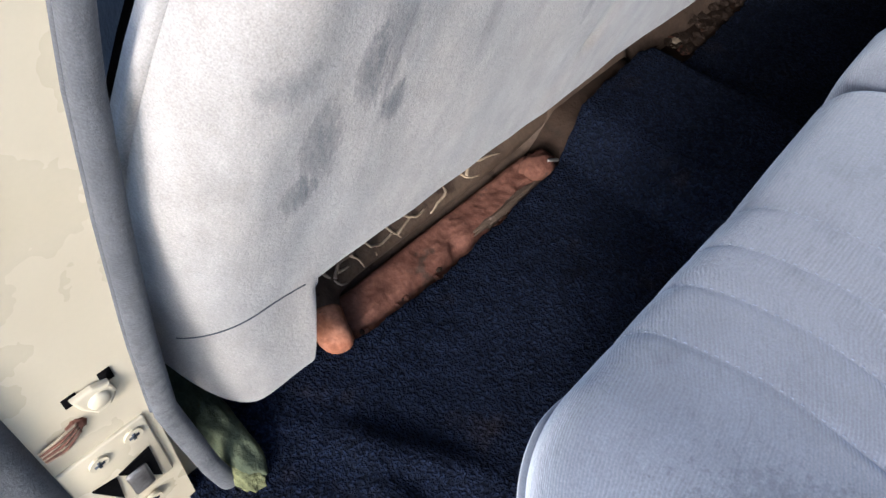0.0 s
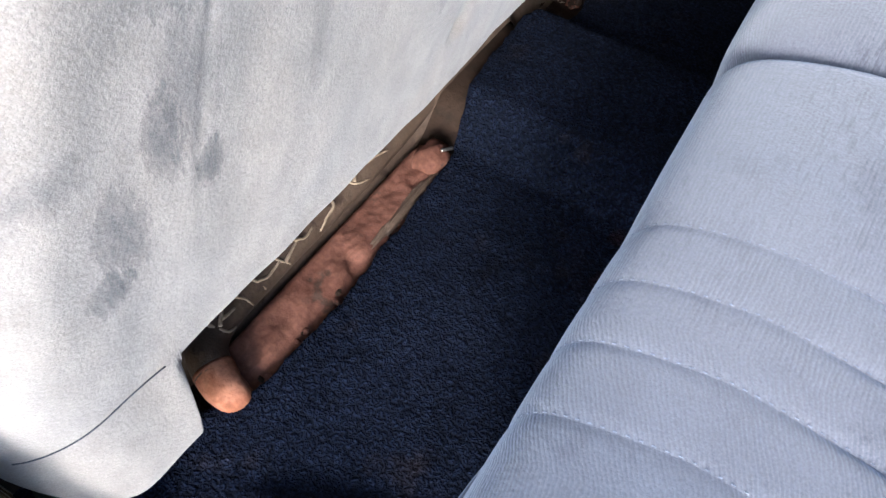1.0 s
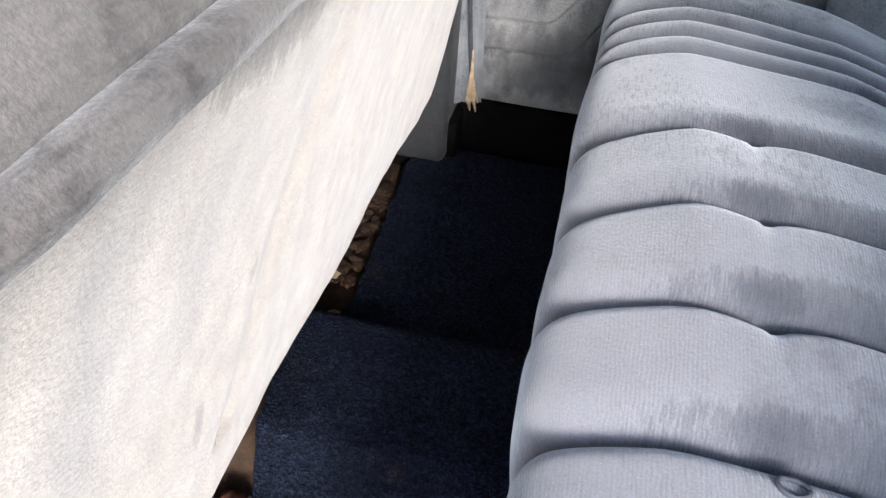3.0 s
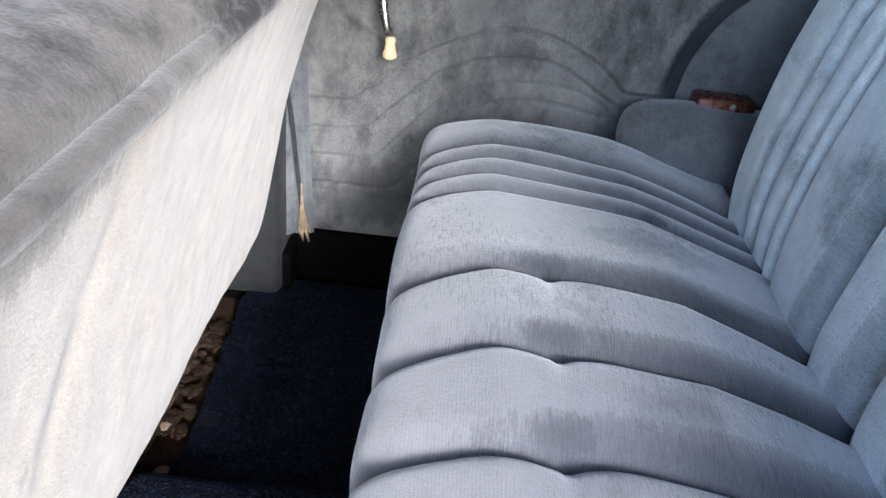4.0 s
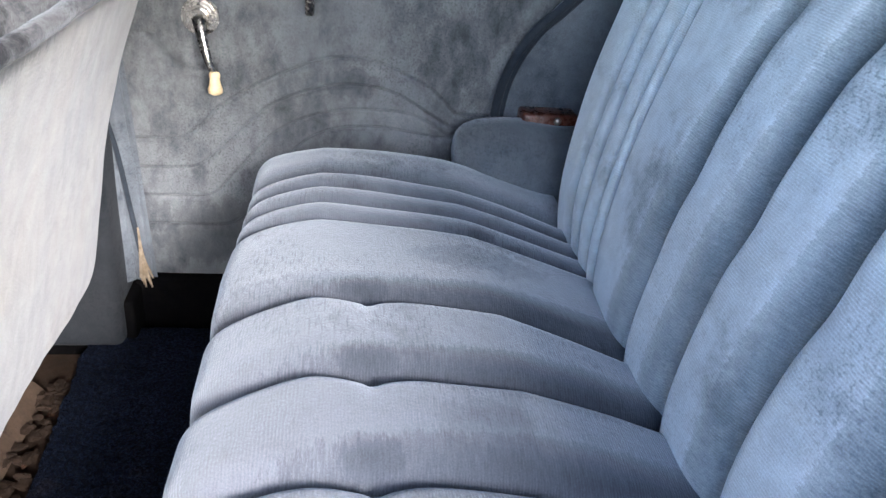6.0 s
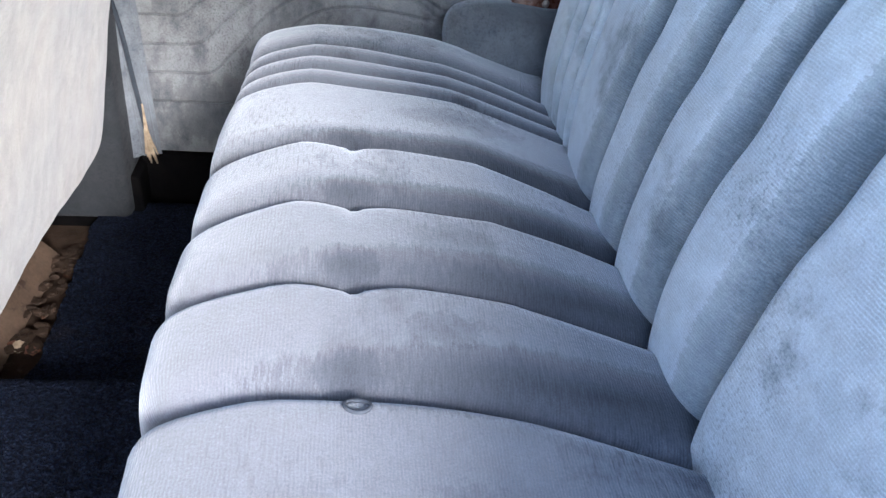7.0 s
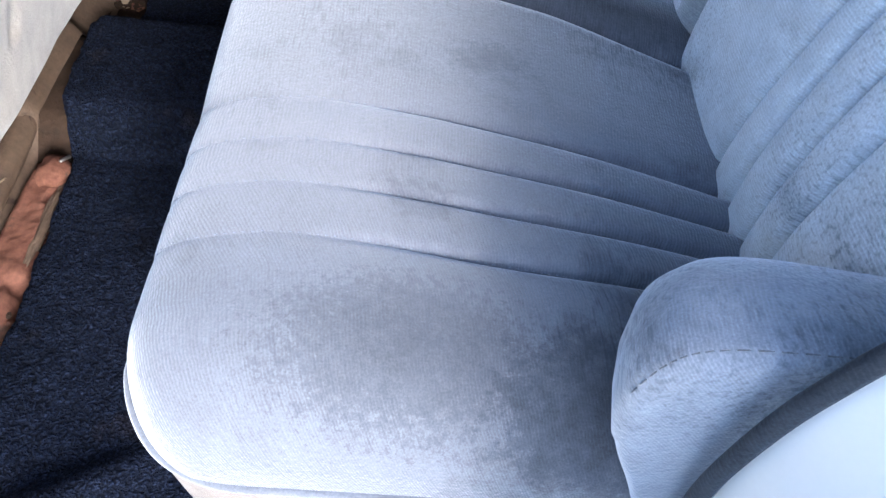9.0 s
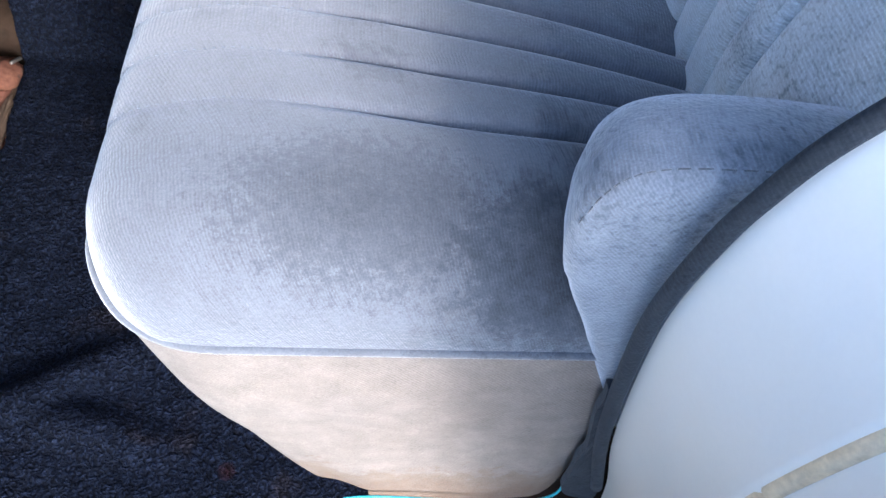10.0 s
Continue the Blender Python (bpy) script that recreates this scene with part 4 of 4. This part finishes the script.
def armrest(flip, label):
    """A padded rest: rounded nose, a stitched edge along the outer face."""
    span = 1.312
    c = Vector((0.44, 0.36))
    rows = [(0.022, 0.02), (0.022, 0.006), (0.0245, 0.001), (0.03, -0.003), (0.05, 0.0), (0.07, 0.006), (0.09, 0.016), (0.105, 0.032), (0.113, 0.055), (0.116, 0.09)]
    verts, faces, n = [], [], len(ARM_LINE)
    for y, inset in rows:
        for p in ARM_LINE:
            q = p + (c - p).normalized() * min(inset, (c - p).length * 0.9) * (1.2 if p.y > 0.4 else 0.7)
            k = 0.003 * noise.noise(Vector((q.x * 12, y * 12, q.y * 12)))
            verts.append((q.x + k + (0.04 if flip else 0.009), span - y if flip else y - 0.011 * min(1, max(0, (0.44 - q.y) / 0.14)) * max(0, 1 - y / 0.06), q.y + k - (0.052 if flip else 0)))
    for i in range(len(rows) - 1):
        for k in range(n):
            f = (i * n + k, i * n + (k + 1) % n, (i + 1) * n + (k + 1) % n, (i + 1) * n + k)
            faces.append(f if flip else f[::-1])
    faces.append(tuple(range(n)) if not flip else tuple(range(n))[::-1])
    last = tuple((len(rows) - 1) * n + k for k in range(n))
    faces.append(last[::-1] if not flip else last)
    t = thing("armrest", (0.42, span - 0.06 if flip else 0.06, 0.2), label, "armrest", "armrests beside the rear bench")
    piece("pad", verts, faces, QUARTER if flip else ARMCLOTH, t)
    line = [(x + (0.031 if flip else 0), span - 0.0262 if flip else 0.0262, z - (0.052 if flip else 0)) for x, z in ((0.291, 0.452), (0.297, 0.475), (0.306, 0.4885), (0.323, 0.4945), (0.352, 0.4955), (0.38, 0.4945), (0.40, 0.494))]
    pts = curve_at(line, 9)
    vs, fs = [], []
    for k in range(0, len(pts) - 2, 3):
        a, b = tube(pts[k : k + 3], 0.00045, 5, steps=1)
        fs += [tuple(i + len(vs) for i in f) for f in b]
        vs += a
    piece("seam", vs, fs, QUARTER, t, "row of stitches along the edge")
    return t


armrest(False, "blue-grey velour armrest with a stitched edge by the door opening")
armrest(True, "dark blue-grey cloth armrest beside the far door")

# ---- near door opening: rear jamb ----
jamb = thing("wall_rear_jamb", (0.4, -0.05, 0.0), "glossy ivory white painted door jamb", "car body", kind="structure")
JL = curve_at([(x, 0, z) for x, z in [(0.75, 0.82)] + LACE_NEAR + [(0.42, -0.05), (0.42, -0.2)]], 8)


def jamb_point(u, v):
    k = u * (len(JL) - 1)
    i = min(int(k), len(JL) - 2)
    p = JL[i].lerp(JL[i + 1], k - i)
    y = 0.004 - 0.16 * v
    out = 0.010 * math.sin(math.pi * v) + 0.012 * v
    step = 0.006 if v > 0.57 else 0.0
    return (p.x + 0.008 + out + step, y, p.z)


vs, fs = sheet(jamb_point, 110, 50)
piece("jamb", vs, fs, WHITE, jamb)
# outer skin, out of view: its edge is set to shade the bench's end
outline = [(p.x - 0.006, p.z) for p in JL] + [(1.3, -0.2), (1.3, 0.82)]
vs, fs = prism(outline, -0.20, -0.155)
piece("body_skin", vs, fs, WHITE, jamb, smooth=False)
vs, fs = tube([(p.x + 0.030, -0.088, p.z) for p in JL[4:-8]], 0.0046, 8, steps=1)
piece("rubber_strip", vs, fs, STRIP, jamb, "narrow cream rubber strip")
# a black lump paints the shaded depth of the hole
part("screw_hole", lump((0.3935, -0.082, 0.458), (0.0012, 0.0018, 0.0036), 5, 0.1, 2, 2), BLACK, jamb, "small dark screw hole")
nlace = thing("windlace", (0.38, 0.01, 0.0), "dark blue cloth windlace round the near door opening", "windlace")
vs, fs = tube([(x, 0.004, z) for x, z in LACE_NEAR], 0.0056, 12, flat=0.85, up=(0, 1, 0))
piece("cord", vs, fs, LACE_DARK, nlace)
# the cloth below the armrest is gathered into a loose flap beside the cord
FLAP = [(0.347, 0.30), (0.352, 0.25), (0.362, 0.20), (0.366, 0.15), (0.370, 0.10), (0.374, 0.06), (0.384, 0.035), (0.400, 0.028), (0.412, 0.03), (0.404, 0.08), (0.392, 0.13), (0.380, 0.19), (0.366, 0.25), (0.357, 0.30)]
flap = [(p.x, p.z) for p in curve_at([(x, 0, z) for x, z in FLAP], 4)]
vs, fs = prism(flap, 0.006, 0.013)
vs = [(x, y + 0.003 * noise.noise(Vector((x * 30, 0, z * 30))), z) for x, y, z in vs]
piece("flap", vs, fs, LACE_DARK, nlace, "loose flap of dark blue velour", smooth=False)
string = thing("string", (0.28, 0.01, 0.025), "thin cyan plastic string lying along the sill", "string")
vs, fs = tube([(0.165, 0.006, 0.024), (0.20, 0.008, 0.028), (0.25, 0.007, 0.024), (0.33, 0.004, 0.022), (0.372, 0.008, 0.03), (0.385, 0.02, 0.06)], 0.0014, 6)
piece("cord", vs, fs, CYAN, string)

# ---- near centre pillar ----
pillar = thing("wall_near_pillar", (-0.25, -0.06, 0.0), "cream painted door pillar with latch plate and bare patches", "car pillar", kind="structure")
PX = -0.218


def lace_y(z):
    """Outer edge of the windlace on the pillar; it leans in towards the roof."""
    return interp(z, [-0.05, 0.02, 0.195, 0.287, 0.389, 0.479, 0.519, 0.8, 1.2], [-0.045, -0.048, -0.046, -0.038, -0.025, -0.011, -0.002, 0.06, 0.16])


def pillar_point(u, v):
    z = -0.06 + 1.2 * v
    y = lace_y(z) + 0.004 - 0.104 * u
    x = PX - 0.02 * max(0, u - 0.85) / 0.15
    return (x + 0.004 * math.exp(-((z - 0.45) / 0.05) ** 2) * math.exp(-((u - 0.75) / 0.2) ** 2), y, z)


vs, fs = sheet(pillar_point, 24, 90)
ob = piece("pillar_face", vs, fs, CREAM, pillar)
part("pillar_core", block(-0.36, -0.236, -0.10, -0.02, -0.2, 0.3, 0.004), CREAM, pillar, "painted pillar core")
part("latch_plate", block(PX - 0.001, PX + 0.003, -0.118, -0.050, 0.10, 0.198, 0.0015), CREAM, pillar, "cream painted strike plate")
for y, z in ((-0.063, 0.185), (-0.092, 0.182), (-0.075, 0.08)):
    vs, fs = tube([(PX + 0.002, y, z), (PX + 0.005, y, z)], 0.0075, 14, steps=1)
    ob = piece("screw", vs, fs, CREAM, pillar, "painted cross-head screw", smooth=False)
    # raised dark bars paint the shade in the screw's cross slot
    for a in (0, 1):
        dy, dz = (0.004, 0.0012) if a else (0.0012, 0.004)
        part("slot", block(PX + 0.0048, PX + 0.0056, y - dy, y + dy, z - dz, z + dz), SEAM, ob)
# black triangles paint the dark inside the open slots
for name, tri in (("latch_hole", [(-0.058, 0.157), (-0.060, 0.106), (-0.086, 0.150)]), ("latch_hole", [(-0.088, 0.149), (-0.092, 0.115), (-0.107, 0.154)])):
    vs = [(PX + 0.0045, y, z) for y, z in tri] + [(PX + 0.001, y, z) for y, z in tri]
    piece(name, vs, [(0, 1, 2), (0, 3, 4, 1), (1, 4, 5, 2), (2, 5, 3, 0)], BLACK, pillar, "dark open slot", smooth=False)
part("latch_tongue", block(PX + 0.003, PX + 0.007, -0.084, -0.066, 0.108, 0.142, 0.003), STEEL, pillar, "bright worn steel tongue")
DIAMOND = [(-0.084, 0.266), (-0.069, 0.2665), (-0.058, 0.262), (-0.056, 0.250), (-0.063, 0.240), (-0.074, 0.239), (-0.081, 0.252)]
bm = bmesh.new()
lo, hi = [bm.verts.new((PX + 0.001, y, z)) for y, z in DIAMOND], [bm.verts.new((PX + 0.006, y, z)) for y, z in DIAMOND]
bm.faces.new(hi[::-1])
for i in range(len(lo)):
    j = (i + 1) % len(lo)
    bm.faces.new((lo[i], lo[j], hi[j], hi[i]))
bmesh.ops.recalc_face_normals(bm, faces=bm.faces[:])
bmesh.ops.bevel(bm, geom=[e for e in bm.edges if all(v.co.x > PX + 0.004 for v in e.verts)], offset=0.002, segments=2, affect="EDGES", profile=0.5)
plate = part("clip", bm, CREAM, pillar, "painted diamond-shaped clip", smooth=False)
vs, fs = tube([(PX + 0.005, -0.069, 0.253), (PX + 0.0075, -0.069, 0.253), (PX + 0.0085, -0.069, 0.253)], 0.008, 18, steps=1, radii=(0.0085, 0.006))
piece("rivet", vs, fs, CREAM, plate, "round rivet head")
# black blocks paint the shaded depth of the holes at the clip
part("clip_hole", block(PX - 0.001, PX + 0.0012, -0.062, -0.053, 0.258, 0.270), BLACK, pillar, "dark hole")
part("clip_hole", block(PX - 0.001, PX + 0.0012, -0.088, -0.078, 0.258, 0.268), BLACK, pillar, "dark hole")
part("rust_stain", lump((PX + 0.0008, -0.089, 0.236), (0.003, 0.007, 0.006), 8, 0.4), RUST, pillar, "orange rusted head of the frayed strap")
for k in range(7):
    o = (k - 3) * 0.0028
    vs, fs = tube([(PX + 0.003, -0.088, 0.236 + 0.6 * o), (PX + 0.005 + 0.001 * (k % 2), -0.101, 0.233 + o), (PX + 0.003, -0.116, 0.230 + 0.8 * o)], 0.0011, 5)
    piece("strand", vs, fs, RUST if k % 2 else FRAY, pillar, "rust-stained fibre")
place_y = [(PX + 0.006, lace_y(z) + 0.0105, z) for z in np.linspace(0.9, 0.19, 26)] + [(PX + 0.007, -0.032, 0.150), (PX + 0.008, -0.028, 0.110), (PX + 0.010, -0.024, 0.070), (PX + 0.013, -0.018, 0.035), (PX + 0.022, -0.010, 0.010), (PX + 0.05, 0.000, -0.004)]
wl = thing("windlace", (PX, -0.03, 0.0), "grey cloth windlace along the cream pillar", "windlace")
vs, fs = tube(place_y, 0.0095, 12, flat=0.7, up=(1, 0, 0), steps=1)
piece("cord", vs, fs, LACE, wl)
vs, fs = tube([p + Vector((-0.006, -0.004, 0)) for p in map(Vector, place_y[:26])], 0.0055, 8, flat=0.4, up=(1, 0, 0), steps=1)
piece("flange", vs, fs, LACE, wl, "flat cloth edge tucked behind the cord")
fdoor = thing("door_2", (-0.25, -0.17, 0.0), "front car door with its edge covered in grey cloth, the open panel unseen and added", "car door", kind="structure")
part("door_edge", block(-0.30, -0.205, -0.30, -0.117, -0.1, 0.40, 0.02, 4), LACE, fdoor)
# the open panel and frame are unseen, added to block light from ahead
part("door_panel", block(-0.305, -0.235, -1.12, -0.29, -0.12, 0.80, 0.02), PANEL, fdoor)
part("window_frame", block(-0.29, -0.26, -0.34, -0.29, 0.80, 1.14, 0.01), CREAM, fdoor, "unseen painted window frame upright")
part("window_frame", block(-0.29, -0.26, -1.10, -0.29, 1.14, 1.18, 0.01), CREAM, fdoor, "unseen painted window frame top")

rag = thing("foam_scrap", (-0.25, 0.0, FLOOR), "mossy green foam scrap on the carpet by the pillar", "foam scrap")
part("torn_edge", lump((-0.206, -0.001, 0.030), (0.030, 0.015, 0.017), 9, 0.22, 3.0, 4), MOSS, rag, "torn pale yellow foam edge")
part("foam", lump((-0.262, 0.006, 0.040), (0.078, 0.020, 0.026), 6, 0.16, 2.2, 5), GREEN, rag)

# ---- crumbs ----
for x, y in ((-0.187, 0.544), (-0.062, 0.567), (-0.034, 0.382)):
    t = thing("lint_speck", (x, y, floor_z(x, y)), "white lint speck on the navy carpet", "lint", "specks on the carpet")
    part("speck", lump((x, y, floor_z(x, y) + 0.0015), (0.0022, 0.0018, 0.0012), 3, 0.4, 2, 1), LINT, t)

# ---- shell of the car, out of view: closes the cabin and shapes its light ----
# no roof is in view; this one keeps the sky off the seats
roof = thing("ceiling", (0, 0.7, 1.15), "unseen pale grey cloth headliner under the roof", "ceiling", kind="structure")
vs, fs = sheet(lambda u, v: (-1.3 + 2.5 * v, 0.12 + 1.24 * u, 1.25 - 0.10 * (2 * u - 1) ** 4 - 0.10 * (2 * v - 1) ** 4), 24, 24)
ob = piece("headliner", vs, fs, HEADLINER, roof)
th = ob.modifiers.new("thick", "SOLIDIFY")
th.thickness, th.offset = 0.03, 1
shell = thing("wall_shell", (0, MID, 0), "cream painted car body shell", "car body", kind="structure")
part("firewall", block(-1.45, -1.40, -0.06, 1.38, -0.1, 0.78, 0.01), CREAM, shell)
part("front_door_far", block(-1.40, -0.41, FAR, FAR + 0.06, -0.1, 0.80, 0.01), PANEL, shell)
part("front_door_near", block(-1.40, -0.37, -0.16, -0.10, -0.1, 0.80, 0.01), QUARTER, shell)
part("parcel_shelf", block(0.66, 1.1, -0.04, FAR, 0.86, 0.90, 0.01), PANEL, shell)
part("rear_wall", block(0.80, 0.84, -0.05, FAR, -0.1, 0.88, 0.01), BLACK, shell)
# far side above the belt, and the frame of the windscreen, added unseen to cut the light
vs, fs = prism([(-1.4, 1.05), (0.50, 1.05), (0.58, 1.0), (0.64, 1.2), (-1.4, 1.2)], FAR - 0.02, FAR + 0.06)
piece("roof_rail", vs, fs, HEADLINER, shell, "unseen cloth-lined roof rail over the far doors", smooth=False)
part("door_post", block(-0.40, -0.24, FAR - 0.03, FAR + 0.06, 0.78, 1.12, 0.012), HEADLINER, shell, "unseen cloth-lined post between the far doors")
part("windscreen_header", block(-1.46, -1.22, -0.10, FAR + 0.06, 1.10, 1.2, 0.02), HEADLINER, shell, "unseen lined windscreen header")
part("dashboard", block(-1.40, -1.02, -0.10, FAR, 0.46, 0.76, 0.05, 4), CREAM, shell, "unseen painted dashboard")
for y0, y1 in ((-0.16, -0.05), (FAR - 0.02, FAR + 0.06)):
    part("windscreen_post", block(-1.44, -1.30, y0, y1, 0.76, 1.12, 0.015), CREAM, shell, "unseen painted windscreen post")
# unseen belt, added to narrow the light through the far windows
part("door_belt", block(-1.30, 0.62, FAR - 0.016, FAR + 0.055, 0.83, 0.93, 0.012), HEADLINER, shell, "unseen lined belt below the far windows")
# the rear wing swells outwards behind the door opening, added unseen to block light from the rear
vs, fs = sheet(lambda u, v: (0.97 - 0.60 * math.sin(math.pi * v) * math.cos(0.5 * math.pi * u), -0.16 - 0.30 * math.sin(0.5 * math.pi * u) * math.sin(math.pi * v), 0.10 - 0.52 * math.cos(math.pi * v)), 16, 24)
piece("rear_wing", vs, fs, WHITE, shell, "unseen ivory white swelling rear wing")
# roof rail over the near door opening, unseen, added to hold off the high sky
vs, fs = prism([(-1.3, 1.13), (0.54, 1.13), (0.60, 1.10), (0.64, 1.2), (-1.3, 1.2)], 0.03, 0.15)
piece("roof_rail", vs, fs, HEADLINER, shell, "unseen cloth-lined roof rail over the door", smooth=False)
# the open door, swung back on its rear hinges, unseen and added to block light
odoor = thing("door_3", (0.47, -0.2, 0.1), "unseen rear car door, added wide open to block light", "car door", kind="structure")
swing = Matrix.Translation((0.53, -0.22, 0)) @ Matrix.Rotation(radians(38), 4, "Z") @ Matrix.Translation((-0.53, 0.22, 0))
for name, box, bevel, mat, label in (("door_panel", (0.50, 0.56, -1.08, -0.22, -0.12, 0.80), 0.02, PANEL, ""), ("window_frame", (0.515, 0.545, -0.27, -0.22, 0.80, 1.14), 0.01, CREAM, "unseen painted window frame upright"), ("window_frame", (0.515, 0.545, -1.06, -0.22, 1.14, 1.18), 0.01, CREAM, "unseen painted window frame top")):
    bm = block(*box, bevel)
    bm.transform(swing)
    part(name, bm, mat, odoor, label)
# rear quarters above the belt, on both sides, and the tail, added unseen to darken the rear
for y0, y1 in ((-0.10, 0.02), (FAR - 0.01, FAR + 0.06)):
    vs, fs = prism([(0.66, 0.80), (0.65, 0.86), (0.63, 0.98), (0.60, 1.08), (0.52, 1.165), (1.2, 1.165), (1.2, 0.80)], y0, y1)
    piece("quarter", vs, fs, HEADLINER, shell, "unseen cloth-lined rear roof quarter", smooth=False)
vs, fs = sheet(lambda u, v: (1.02 + 0.10 * math.sin(math.pi * v) - 0.05 * v, -0.05 + 1.42 * u, 0.88 + 0.32 * v), 12, 8)
piece("tail", vs, fs, HEADLINER, shell, "unseen cloth-lined tail panel")
ground = thing("ground", (0, 0, -0.42), "grey gravel ground round the car", "ground", kind="structure")
vs, fs = sheet(lambda u, v: (-400 + 800 * u, -400 + 800 * v, -0.42), 8, 8)
piece("gravel", vs, fs, GROUND, ground)
